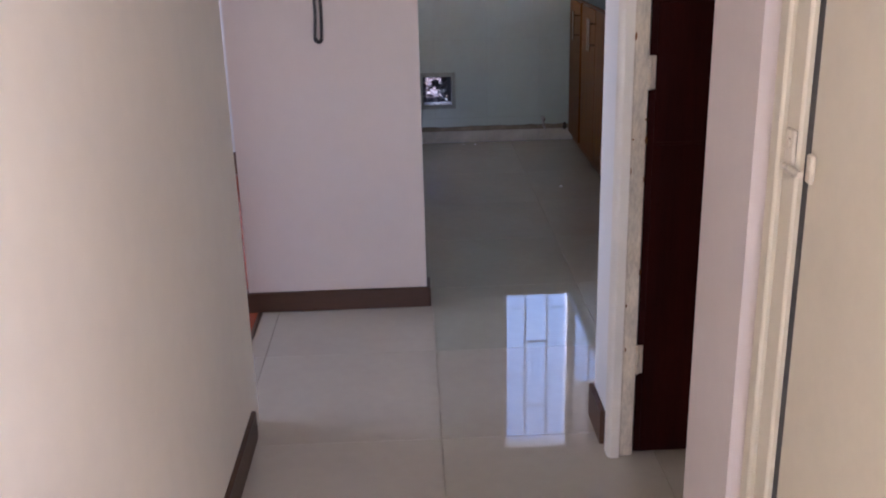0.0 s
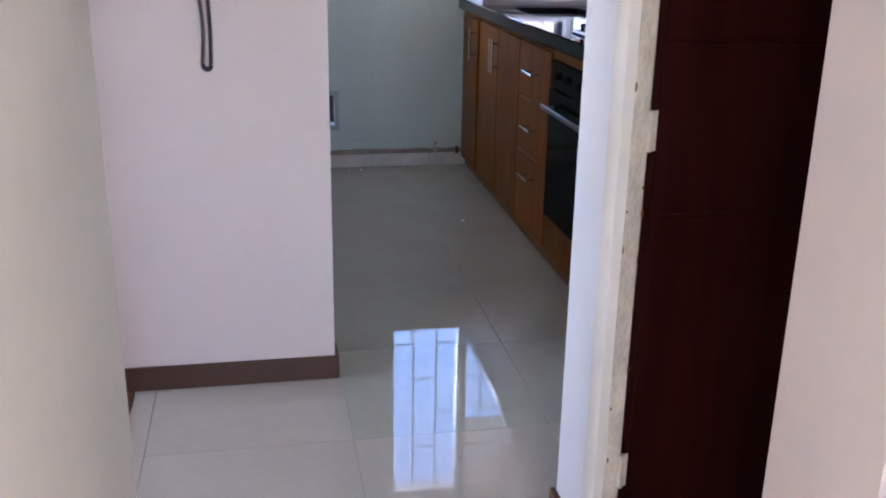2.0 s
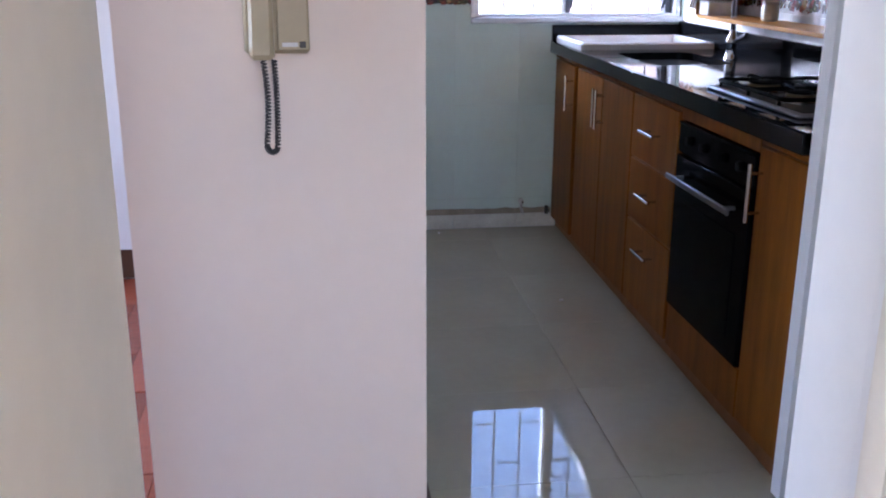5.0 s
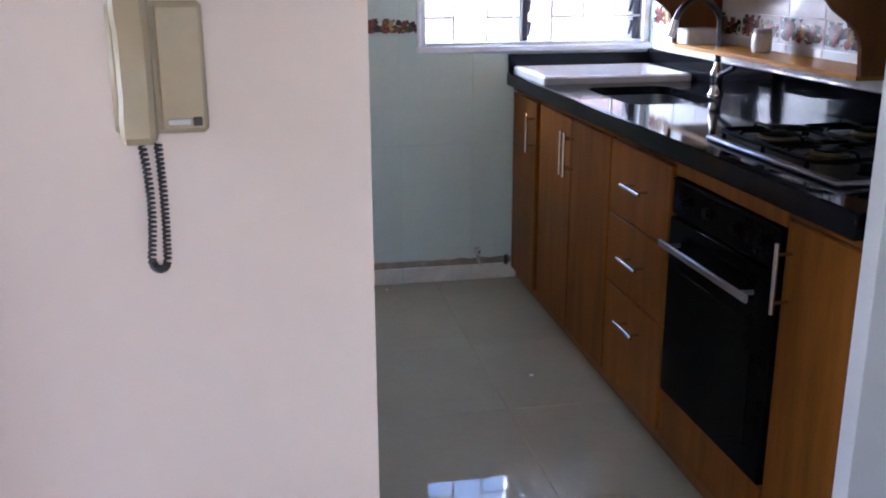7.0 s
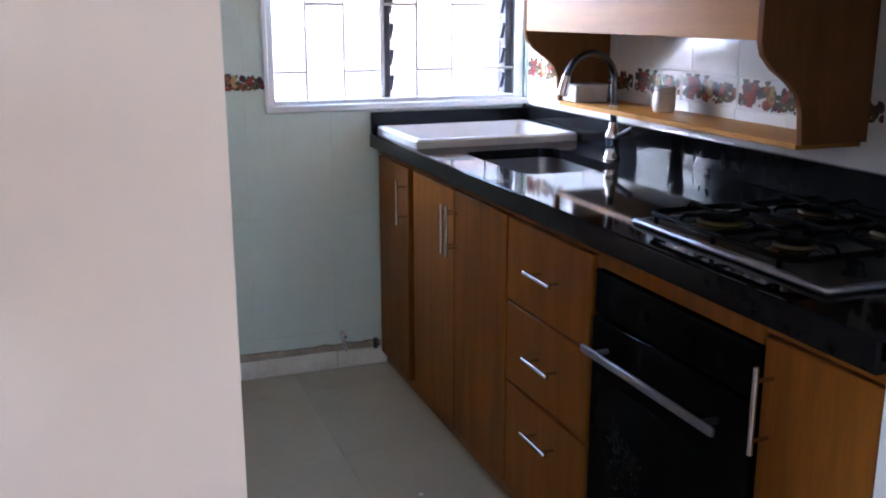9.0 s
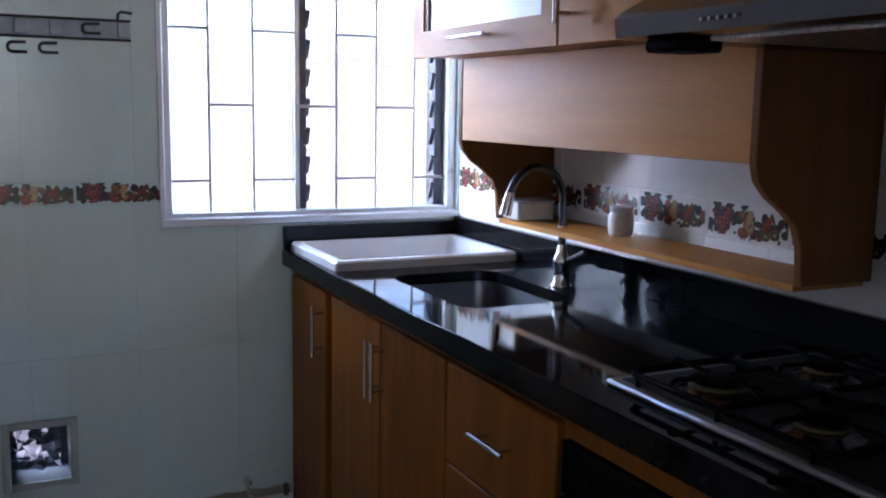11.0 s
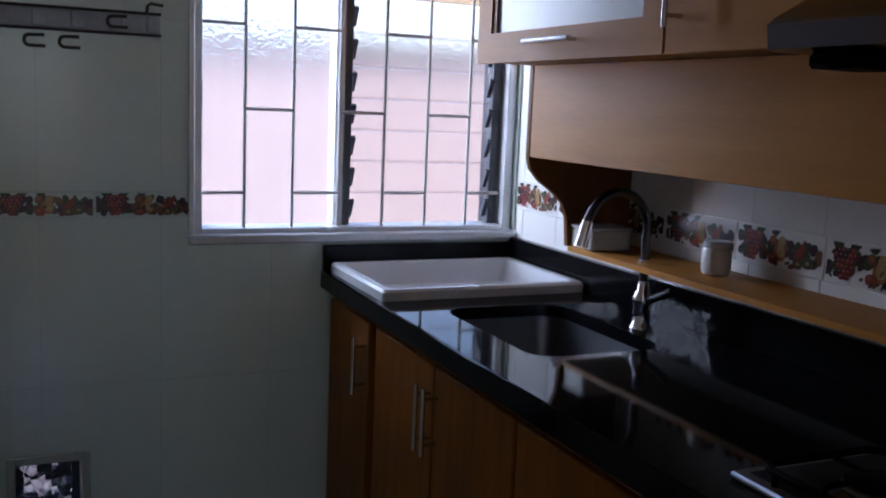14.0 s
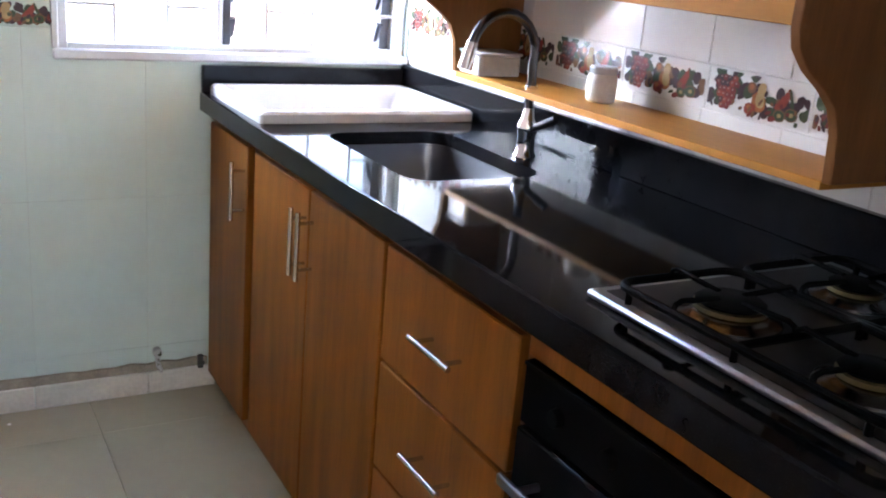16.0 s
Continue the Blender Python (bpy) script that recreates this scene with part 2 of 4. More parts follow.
def tube(bm, pts, r, seg=8, closed=False):
    """A round tube along a line of points."""
    pts = [Vector(p) for p in pts]
    n, rings, side = len(pts), [], None
    for i, p in enumerate(pts):
        a = pts[(i - 1) % n] if closed or i > 0 else p
        b = pts[(i + 1) % n] if closed or i < n - 1 else p
        way = (b - a).normalized()
        if side is None:
            side = way.orthogonal().normalized()
        side = (side - way * side.dot(way)).normalized()
        up = way.cross(side)
        rings.append([bm.verts.new(p + (side * math.cos(2 * math.pi * k / seg) + up * math.sin(2 * math.pi * k / seg)) * r) for k in range(seg)])
    for i in range(n if closed else n - 1):
        a, b = rings[i], rings[(i + 1) % n]
        for k in range(seg):
            bm.faces.new((a[k], a[(k + 1) % seg], b[(k + 1) % seg], b[k]))
    if not closed:
        bm.faces.new(rings[0][::-1])
        bm.faces.new(rings[-1])
    return bm


def prism(bm, poly, axis, a, b, bevel=0.0):
    """A flat outline, swept from a to b along an axis. The outline's pairs are the other two axes in order."""
    def at(p, c):
        return {"x": (c, p[0], p[1]), "y": (p[0], c, p[1]), "z": (p[0], p[1], c)}[axis]
    va, vb = [bm.verts.new(at(p, a)) for p in poly], [bm.verts.new(at(p, b)) for p in poly]
    made = [bm.faces.new(va[::-1]), bm.faces.new(vb)]
    for i in range(len(poly)):
        j = (i + 1) % len(poly)
        made.append(bm.faces.new((va[i], va[j], vb[j], vb[i])))
    bmesh.ops.recalc_face_normals(bm, faces=made)
    if bevel:
        edges = list({e for f in made[:2] for e in f.edges})
        bmesh.ops.bevel(bm, geom=edges, offset=bevel, segments=1, affect="EDGES")
    return bm


def lathe(bm, x, y, profile, seg=24):
    """A turned shape round an upright axis; the profile's pairs are radius and height."""
    rings = [[bm.verts.new((x + r * math.cos(2 * math.pi * k / seg), y + r * math.sin(2 * math.pi * k / seg), z)) for k in range(seg)] for r, z in profile]
    for a, b in zip(rings, rings[1:]):
        for k in range(seg):
            bm.faces.new((a[k], a[(k + 1) % seg], b[(k + 1) % seg], b[k]))
    bm.faces.new(rings[0][::-1])
    bm.faces.new(rings[-1])
    return bm


def rounded(x0, x1, y0, y1, r, n=5):
    """A rectangle's outline with round corners."""
    pts = []
    for cx, cy, a0 in ((x1 - r, y1 - r, 0), (x0 + r, y1 - r, 90), (x0 + r, y0 + r, 180), (x1 - r, y0 + r, 270)):
        pts += [(cx + r * math.cos(radians(a0 + 90 * k / n)), cy + r * math.sin(radians(a0 + 90 * k / n))) for k in range(n + 1)]
    return pts


def thing(name, base, label, category, group="", kind=""):
    e = new(name)
    e.location = base
    e.empty_display_size = 0.1
    return tagged(e, label, category, group, kind)


def part(name, bm, mats, parent=None, label="", smooth=40):
    me = bpy.data.meshes.new(name)
    bm.to_mesh(me)
    bm.free()
    for m in mats if isinstance(mats, (list, tuple)) else (mats,):
        me.materials.append(m)
    if smooth:
        me.shade_smooth()
        me.set_sharp_from_angle(angle=radians(smooth))
    ob = new(name, me)
    if parent is not None:
        ob.parent = parent
        if parent.type == "EMPTY":
            ob.matrix_parent_inverse = Matrix.Translation(-parent.location)
    if label:
        tagged(ob, label)
    return ob


def setting(name, bm, mats, label, category):
    return tagged(part(name, bm, mats, smooth=0), label, category, kind="structure")


def boxes(*sizes, bevel=0.0):
    bm = bmesh.new()
    for s in sizes:
        box(bm, *s, bevel=bevel)
    return bm


TILE_MESHES = {}


def tile(parent, name, size, place, mat, bevel=0.0012):
    """One flat piece of a floor or wall; pieces of one size share their mesh."""
    key = (name, mat.name, *[round(s, 3) for s in size])
    if key not in TILE_MESHES:
        me = bpy.data.meshes.new(name)
        bm = box(bmesh.new(), 0, size[0], 0, size[1], 0, size[2], bevel)
        bm.to_mesh(me)
        bm.free()
        me.materials.append(mat)
        TILE_MESHES[key] = me
    ob = new(name, TILE_MESHES[key])
    ob.location = place
    ob.parent = parent
    return ob


# ---- structure ----
H = 2.42  # ceiling height
FALL, LEVEL_Y = 0.010, -2.46  # the tiled floor rises gently into the kitchen


def floor_z(y):
    return FALL * (y - LEVEL_Y)


bm = boxes((-2.044, 0.35, -7.6, 0.0, -0.12, -0.007))
for v in bm.verts:
    v.co.z += floor_z(v.co.y)
floor = setting("floor", bm, FLOOR_GROUT, "polished cream porcelain tile floor, worn clean and shiny", "floor")
floor_living = setting("floor_living", boxes((-5.1, -2.046, -7.6, -0.4, -0.12, -0.006)), PARQUET, "glossy red-brown wood floor of the side room", "floor")
setting("ceiling", boxes((-5.2, 0.5, -7.7, 0.16, H, H + 0.12)), CEIL, "plain ceiling, its paint darkened to dim the room", "ceiling")

WX0, WX1, WZ0, WZ1 = -0.985, -0.006, 0.995, 2.14  # kitchen window opening
VX0, VX1, VZ0, VZ1 = -1.443, -1.269, 0.240, 0.414  # vent opening
wall_north = setting("wall_north", boxes(
    (-1.475, VX0, 0.0018, 0.15, -0.1, H), (VX1, WX0, 0.0018, 0.15, -0.1, H), (VX0, VX1, 0.0018, 0.15, -0.1, VZ0), (VX0, VX1, 0.0018, 0.15, VZ1, H),
    (WX0, WX1, 0.0018, 0.15, -0.1, WZ0), (WX0, WX1, 0.0018, 0.15, WZ1, H), (WX1, 0.15, 0.0018, 0.15, -0.1, H)), GROUT,
    "kitchen end wall clad in pale glossy tiles with a fruit border", "wall")
wall_east = setting("wall_east", boxes((0.0018, 0.15, -2.40, 0.009, -0.1, H)), GROUT_E, "kitchen side wall of white glossy tiles behind the counter", "wall")
setting("wall_partition", boxes((-2.078, -1.475, -2.45, 0.15, -0.1, H)), PAINT, "thick pinkish white painted wall block beside the kitchen entry", "wall")
setting("wall_return", boxes((-0.608, 0.15, -2.445, -2.400, -0.1, H)), WHITE, "plain white wall end that closes the counter run", "wall")
setting("wall_niche", boxes((0.0, 0.15, -3.225, -2.445, -0.1, H)), WHITE, "white painted wall of the recess beside the kitchen", "wall")
setting("wall_stub", boxes((-1.05, 0.35, -3.398, -3.250, -0.1, H)), WHITE, "white wall end between the kitchen entry and the dark door", "wall")
setting("wall_header", boxes((-1.05, 0.35, -3.46, -3.398, 2.07, H)), WHITE, "white wall above the dark door", "wall")
setting("wall_jamb", boxes((-0.17, 0.35, -3.46, -3.398, -0.1, 2.07)), WHITE, "white wall beside the dark door", "wall")
setting("wall_alcove", boxes((0.20, 0.35, -4.029, -3.46, -0.1, H)), WHITE, "white wall closing the side recess", "wall")
# the gap between y -6.9 and -5.5 is unseen, added for the side lamp
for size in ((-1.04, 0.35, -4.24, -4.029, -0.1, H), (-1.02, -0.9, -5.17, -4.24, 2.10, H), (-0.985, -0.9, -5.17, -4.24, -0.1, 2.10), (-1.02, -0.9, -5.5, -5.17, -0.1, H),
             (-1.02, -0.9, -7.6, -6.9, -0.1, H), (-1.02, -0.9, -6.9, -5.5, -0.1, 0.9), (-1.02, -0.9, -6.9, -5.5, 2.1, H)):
    setting("wall_corridor_east", boxes(size), SHADED_PAINT, "corridor wall beside the cream door, its shade put into the paint", "wall")
setting("wall_corridor_west", boxes((-2.04, -1.942, -7.6, -3.20, -0.1, H)), CREAM, "cream painted corridor wall with a brown baseboard", "wall")
setting("wall_rear", boxes((-5.2, -1.86, -7.72, -7.6, -0.1, H), (-1.06, 0.35, -7.72, -7.6, -0.1, H), (-1.86, -1.06, -7.72, -7.6, -0.1, 0.8), (-1.86, -1.06, -7.72, -7.6, 2.2, H)), CREAM,
        "cream wall with an opening at the corridor's end", "wall")
setting("wall_living_north", boxes((-5.2, -2.078, -0.50, -0.38, -0.1, H)), WHITE, "bright white wall of the side room", "wall")
setting("wall_living_west", boxes((-5.2, -5.0, -3.6, -1.6, -0.1, 0.8), (-5.2, -5.0, -3.6, -1.6, 2.1, H), (-5.2, -5.0, -1.6, -0.38, -0.1, H), (-5.2, -5.0, -7.72, -3.6, -0.1, H)), WHITE,
        "white wall of the side room with a wide opening", "wall")


def baseboard(x0, x1, y0, y1, label, high=0.070):
    bm = box(bmesh.new(), x0, x1, y0, y1, min(0.0, floor_z(y0)), high, 0.003)
    return setting("baseboard", bm, BASEBOARD, label, "baseboard")


baseboard(-2.090, -1.463, -2.464, -2.4505, "dark brown wooden baseboard along the thick wall block")
baseboard(-1.4745, -1.4625, -2.450, -2.36, "dark brown wooden baseboard turning into the kitchen")
baseboard(-2.0905, -2.0785, -2.450, -0.503, "dark brown wooden baseboard in the side room")
baseboard(-1.9445, -1.931, -7.55, -3.29, "dark brown wooden baseboard with chipped edge along the cream wall", 0.068)
baseboard(-1.0635, -1.0505, -3.398, -3.24, "dark brown wooden baseboard on the white wall end", 0.085)
baseboard(-4.95, -2.092, -0.514, -0.5005, "dark brown wooden baseboard under the bright wall", 0.12)
setting("threshold", box(bmesh.new(), -2.050, -2.038, -3.20, -2.464, -0.006, 0.0035, 0.0012), BASEBOARD, "thin brown wooden strip between tile and wood floor", "threshold")

# dark door beside the kitchen entry
dark_door = tagged(thing("door_1", (-0.58, -3.40, 0), "closed dark red-brown wooden door with horizontal grooves", "door", kind="structure"))
part("door_leaf", boxes((-0.990, -0.19, -3.425, -3.382, -0.004, 2.04), bevel=0.002), DOOR_WOOD, dark_door)
for z0, z1 in ((0.000, 0.765), (0.771, 1.072), (1.078, 1.379), (1.385, 1.686), (1.692, 2.038)):
    part("door_board", boxes((-0.976, -0.192, -3.4305, -3.4255, z0, z1), bevel=0.002), DOOR_WOOD, dark_door)
for z in (0.25, 0.926, 1.75):
    bm = boxes((-1.008, -0.978, -3.4345, -3.4308, z - 0.036, z + 0.036), bevel=0.0012)
    cyl(bm, (-0.992, -3.437, z - 0.036), (-0.992, -3.437, z + 0.036), 0.005, 10)
    part("hinge", bm, WORN, dark_door, "paint-stained butt hinge")
frame_1 = tagged(thing("door_frame", (-1.0, -3.44, 0), "chipped cream painted door frame with worn edges", "door frame", kind="structure"))
part("jamb_lining", boxes((-1.0502, -1.0305, -3.40, -3.3785, -0.01, 2.07)), WHITE, frame_1)
part("jamb_moulding", prism(bmesh.new(), [(-1.056, -3.402), (-1.056, -3.432), (-1.048, -3.442), (-1.028, -3.442), (-1.028, -3.402)], "z", -0.01, 2.07), JAMB, frame_1)
chips = bmesh.new()
rnd = random.Random(21)
for k in range(11):
    x, z = rnd.choice((-1.0255, -1.0255, -0.998)) + rnd.uniform(-0.0015, 0.005), rnd.uniform(0.25, 1.35)
    w, h = rnd.uniform(0.001, 0.0032), rnd.uniform(0.002, 0.011)
    rim = [(x + w * math.cos(a) * rnd.uniform(0.6, 1.2), z + h * math.sin(a) * rnd.uniform(0.6, 1.2)) for a in (0, 1, 2, 3, 4, 5.2)]
    prism(chips, rim, "y", -3.4366, -3.4360)
part("paint_chips", chips, WOOD_EDGE, frame_1, "brown chips in the paint")
part("worn_jamb", boxes((-1.0275, -0.9925, -3.436, -3.382, -0.01, 2.07), bevel=0.004), WORN, frame_1, "worn brown and cream jamb edge")

for unit in (dark_door, frame_1):
    unit.location.y -= 0.02

# cream door in the corridor's side
cream_door = tagged(thing("door_2", (-1.0, -4.7, 0), "closed cream painted flush door with a small metal lock", "door", kind="structure"))
part("door_leaf", boxes((-1.014, -0.986, -5.07, -4.364, -0.012, 2.03), bevel=0.003), CREAM_GLOSS, cream_door)
part("door_frame", boxes((-1.030, -0.986, -4.300, -4.272, -0.03, 2.1), (-1.022, -0.986, -4.346, -4.3002, -0.03, 2.1), (-1.0195, -0.986, -4.2718, -4.2402, -0.03, 2.1), (-1.034, -0.986, -5.17, -5.08, -0.03, 2.1), (-1.030, -0.986, -5.0798, -4.3462, 2.04, 2.1), bevel=0.004), CREAM_GLOSS, cream_door)
# nearly flush dark strip that paints the gap's shade beside the leaf
part("rebate", boxes((-1.0125, -0.9855, -4.3638, -4.3462, -0.03, 2.035)), PHONE_DARK, cream_door, "dark strip standing in for the shade in the gap")
lock = bmesh.new()
box(lock, -1.028, -1.0222, -4.343, -4.316, 0.925, 0.985, 0.002)
cyl(lock, (-1.029, -4.322, 0.936), (-1.029, -4.376, 0.936), 0.0045, 10)
cyl(lock, (-1.031, -4.332, 0.968), (-1.022, -4.332, 0.968), 0.006, 12)
box(lock, -1.021, -1.0142, -4.386, -4.370, 0.926, 0.962, 0.002)
part("lock", lock, WORN, cream_door, "small painted bolt lock")

# ---- kitchen window ----
window = tagged(thing("window_1", (-0.5, 0.08, WZ0), "grey aluminium kitchen window with frosted pane and glass louvres", "window", kind="structure"))
GY = 0.095
part("window_frame", boxes((WX0, WX0 + 0.028, 0.02, 0.125, WZ0, WZ1), (WX1 - 0.030, WX1, 0.02, 0.125, WZ0, WZ1), (WX0 + 0.028, WX1 - 0.030, 0.02, 0.125, WZ0, WZ0 + 0.026),
                           (WX0 + 0.028, WX1 - 0.030, 0.02, 0.125, WZ1 - 0.03, WZ1), bevel=0.003), ALU, window)
part("window_sill", boxes((WX0 - 0.012, WX1 + 0.004, -0.012, 0.0195, WZ0 - 0.014, WZ0 + 0.012), bevel=0.004), ALU, window, "pale grey metal sill strip")
part("side_trim", boxes((WX0 - 0.014, WX0 + 0.004, -0.004, 0.0195, WZ0 + 0.0125, WZ1), bevel=0.003), ALU, window)
part("mullion", boxes((-0.574, -0.545, 0.06, 0.125, WZ0 + 0.027, WZ1 - 0.031), bevel=0.003), ALU, window)
part("louvre_channel", boxes((-0.5445, -0.524, 0.058, 0.125, WZ0 + 0.027, WZ1 - 0.031), bevel=0.002), DARK_ALU, window, "dark metal louvre channel")
part("louvre_channel", boxes((-0.070, -0.0415, 0.058, 0.125, WZ0 + 0.027, WZ1 - 0.031), bevel=0.002), DARK_ALU, window, "dark metal louvre channel")
pane = part("pane", boxes((WX0 + 0.029, -0.5745, GY, GY + 0.004, WZ0 + 0.027, WZ1 - 0.031)), FROSTED, window, "frosted fixed glass pane", smooth=0)
pane.visible_shadow = False
PITCH = 0.0925
for k in range(12):
    z = WZ0 + 0.075 + PITCH * k
    lean = radians(8) if z < 1.65 else radians(58)
    bm = box(bmesh.new(), -0.5235, -0.0705, -0.0025, 0.0025, -0.051, 0.051, 0.001)
    bmesh.ops.transform(bm, matrix=Matrix.Translation((0, GY - 0.004, z)) @ Matrix.Rotation(lean, 4, "X"), verts=bm.verts)
    slat = part("louvre_slat", bm, SLAT_GLASS if z < 1.65 else TILTED_SLAT_GLASS, window, "" if z < 1.65 else "opened glass slat, its tan light put into the colour", smooth=0)
    slat.visible_shadow = False
    for x in (-0.520, -0.071):
        bm = box(bmesh.new(), x - 0.010, x + 0.010, -0.008, 0.006, -0.03, 0.03, 0.002)
        bmesh.ops.transform(bm, matrix=Matrix.Translation((0, GY - 0.02, z)) @ Matrix.Rotation(lean + 0.35, 4, "X"), verts=bm.verts)
        part("louvre_clip", bm, DARK_ALU, window)

grille = thing("window_grille", (-0.5, 0.042, WZ0), "off-white painted steel security bars in a brick pattern", "window grille")
BAR = [-0.975 + 0.1368 * k for k in range(8)]
for x in BAR[1:7]:
    part("upright_bar", cyl(bmesh.new(), (x, 0.045, WZ0 + 0.013), (x, 0.045, WZ1 - 0.002), 0.0054, 8), BAR_PAINT, grille)
for c in range(7):
    for z in ((1.118, 1.578, 2.038) if c % 2 == 0 else (1.350, 1.812)):
        a, b = BAR[c] + (0.013 if c == 0 else 0.0), BAR[c + 1] - (0.022 if c == 6 else 0.0)
        part("cross_bar", cyl(bmesh.new(), (a, 0.0445, z), (b, 0.0445, z), 0.0050, 8), BAR_PAINT, grille)

# wall vent
vent = thing("wall_vent", (-1.34, 0.0, 0.18), "square wall vent stuffed with crumpled plastic film, its unlit facets painted dark", "wall vent")
part("vent_frame", boxes((VX0 - 0.016, VX0 + 0.006, -0.010, -0.0005, VZ0 - 0.016, VZ1 + 0.016), (VX1 - 0.006, VX1 + 0.016, -0.010, -0.0005, VZ0 - 0.016, VZ1 + 0.016),
                         (VX0 + 0.006, VX1 - 0.006, -0.010, -0.0005, VZ0 - 0.016, VZ0 + 0.006), (VX0 + 0.006, VX1 - 0.006, -0.010, -0.0005, VZ1 - 0.006, VZ1 + 0.016), bevel=0.002), VENT_PAINT, vent)
part("vent_sleeve", boxes((VX0, VX0 + 0.004, 0.0, 0.149, VZ0, VZ1), (VX1 - 0.004, VX1, 0.0, 0.149, VZ0, VZ1), (VX0 + 0.004, VX1 - 0.004, 0.0, 0.149, VZ0, VZ0 + 0.004), (VX0 + 0.004, VX1 - 0.004, 0.0, 0.149, VZ1 - 0.004, VZ1)), DARK_ALU, vent)
# dark rim added behind the film to block daylight round its edges
part("rear_flange", boxes((VX0 + 0.0045, VX0 + 0.026, 0.128, 0.140, VZ0 + 0.0045, VZ1 - 0.0045), (VX1 - 0.026, VX1 - 0.0045, 0.128, 0.140, VZ0 + 0.0045, VZ1 - 0.0045),
                         (VX0 + 0.0265, VX1 - 0.0265, 0.128, 0.140, VZ0 + 0.0045, VZ0 + 0.028), (VX0 + 0.0265, VX1 - 0.0265, 0.128, 0.140, VZ1 - 0.022, VZ1 - 0.0045)), DARK_ALU, vent)
film = bmesh.new()
rnd = random.Random(5)
grid = [[film.verts.new((VX0 + 0.009 + 0.0172 * i + rnd.uniform(-0.003, 0.003), 0.095 + rnd.uniform(-0.028, 0.028), VZ0 + 0.012 + 0.0135 * k + rnd.uniform(-0.003, 0.003))) for i in range(9)] for k in range(12)]
for a, c in zip(grid, grid[1:]):
    for i in range(8):
        # dark facets paint the film's unlit parts; the right-hand columns are all dark
        film.faces.new((a[i], a[i + 1], c[i + 1], c[i])).material_index = 1 if i > 5 or rnd.random() < 0.42 + 0.05 * abs(i - 2) else 0
film_part = part("crumpled_film", film, [FILM, DARK_ALU], vent, "crumpled plastic film, its unlit facets painted dark", smooth=0)
film_part.visible_shadow = False
# ---- outside the window ----
setting("ground", boxes((-300, 300, 0.5, 500, -3.2, -3.0)), CONCRETE, "grey concrete yard below the window", "ground")
house = thing("neighbour_building", (-0.5, 4.2, -3.0), "salmon plastered building across the yard", "building")
part("wall", boxes((-9.0, 9.0, 4.0, 4.4, -3.0, 1.75)), FACADE, house, smooth=0)
part("parapet", boxes((-9.0, 9.0, 3.96, 4.44, 1.752, 1.85), bevel=0.01), CONCRETE, house)
for x in (-6.5, -3.4, 2.6, 5.7):
    w = part("window", boxes((x, x + 1.3, 3.985, 3.998, -0.4, 0.8), bevel=0.002), ALU, house)
    part("pane", boxes((x + 0.06, x + 0.62, 3.980, 3.9845, -0.34, 0.74)), BLACK_GLASS, w, smooth=0)
    part("pane", boxes((x + 0.68, x + 1.24, 3.980, 3.9845, -0.34, 0.74)), BLACK_GLASS, w, smooth=0)

# ---- counter run ----
C = 0.90
SX0, SX1, SY0, SY1 = -0.497, -0.182, -1.032, -0.568
top = bmesh.new()
outer = [(-0.62, -2.398), (-0.001, -2.398), (-0.001, -0.001), (-0.62, -0.001)]
inner = rounded(SX0, SX1, SY0, SY1, 0.06)
inner_2 = rounded(-0.590, -0.048, -0.450, -0.050, 0.02)
for z, flip in ((C, False), (C - 0.03, True)):
    loops = [[top.verts.new((*p, z)) for p in line] for line in (outer, inner, inner_2)]
    edges = [top.edges.new((v[i], v[(i + 1) % len(v)])) for v in loops for i in range(len(v))]
    bmesh.ops.triangle_fill(top, use_beauty=True, use_dissolve=False, edges=edges)
    if not flip:
        upper = loops
    else:
        for va, vb in zip(upper, loops):
            for i in range(len(va)):
                j = (i + 1) % len(va)
                top.faces.new((va[i], va[j], vb[j], vb[i]))
bmesh.ops.recalc_face_normals(top, faces=top.faces)
worktop = thing("worktop", (-0.31, -1.2, 0.86), "polished black granite worktop with upstand and sink cutout", "worktop")
part("slab", top, GRANITE, worktop, smooth=30)
part("front_edge", boxes((-0.626, -0.592, -2.398, -0.001, C - 0.052, C + 0.0005), bevel=0.004), GRANITE, worktop)
part("upstand", boxes((-0.022, -0.001, -2.398, -0.001, C + 0.0005, C + 0.088), bevel=0.002), GRANITE, worktop)
part("end_upstand", boxes((-0.622, -0.0225, -0.024, -0.001, C + 0.0005, C + 0.074), bevel=0.002), GRANITE, worktop)

basin = bmesh.new()
rings = []
for z, grow, r in ((C - 0.0302, 0.012, 0.07), (C - 0.032, 0.004, 0.062), (C - 0.15, -0.008, 0.06), (C - 0.175, -0.03, 0.06), (C - 0.18, -0.07, 0.05)):
    rings.append([basin.verts.new((*p, z)) for p in rounded(SX0 - grow, SX1 + grow, SY0 - grow, SY1 + grow, r)])
for a, b in zip(rings, rings[1:]):
    for i in range(len(a)):
        j = (i + 1) % len(a)
        basin.faces.new((a[i], a[j], b[j], b[i]))
basin.faces.new(rings[-1])
bmesh.ops.recalc_face_normals(basin, faces=basin.faces)
bmesh.ops.reverse_faces(basin, faces=basin.faces)
sink = thing("sink", (-0.32, -0.8, 0.72), "stainless steel undermount sink basin with rounded corners", "sink")
part("basin", basin, SINK_STEEL, sink)
part("drain", lathe(bmesh.new(), -0.32, -0.8, [(0.045, C - 0.1795), (0.042, C - 0.176), (0.03, C - 0.178), (0.012, C - 0.177), (0.004, C - 0.172)]), CHROME, sink)

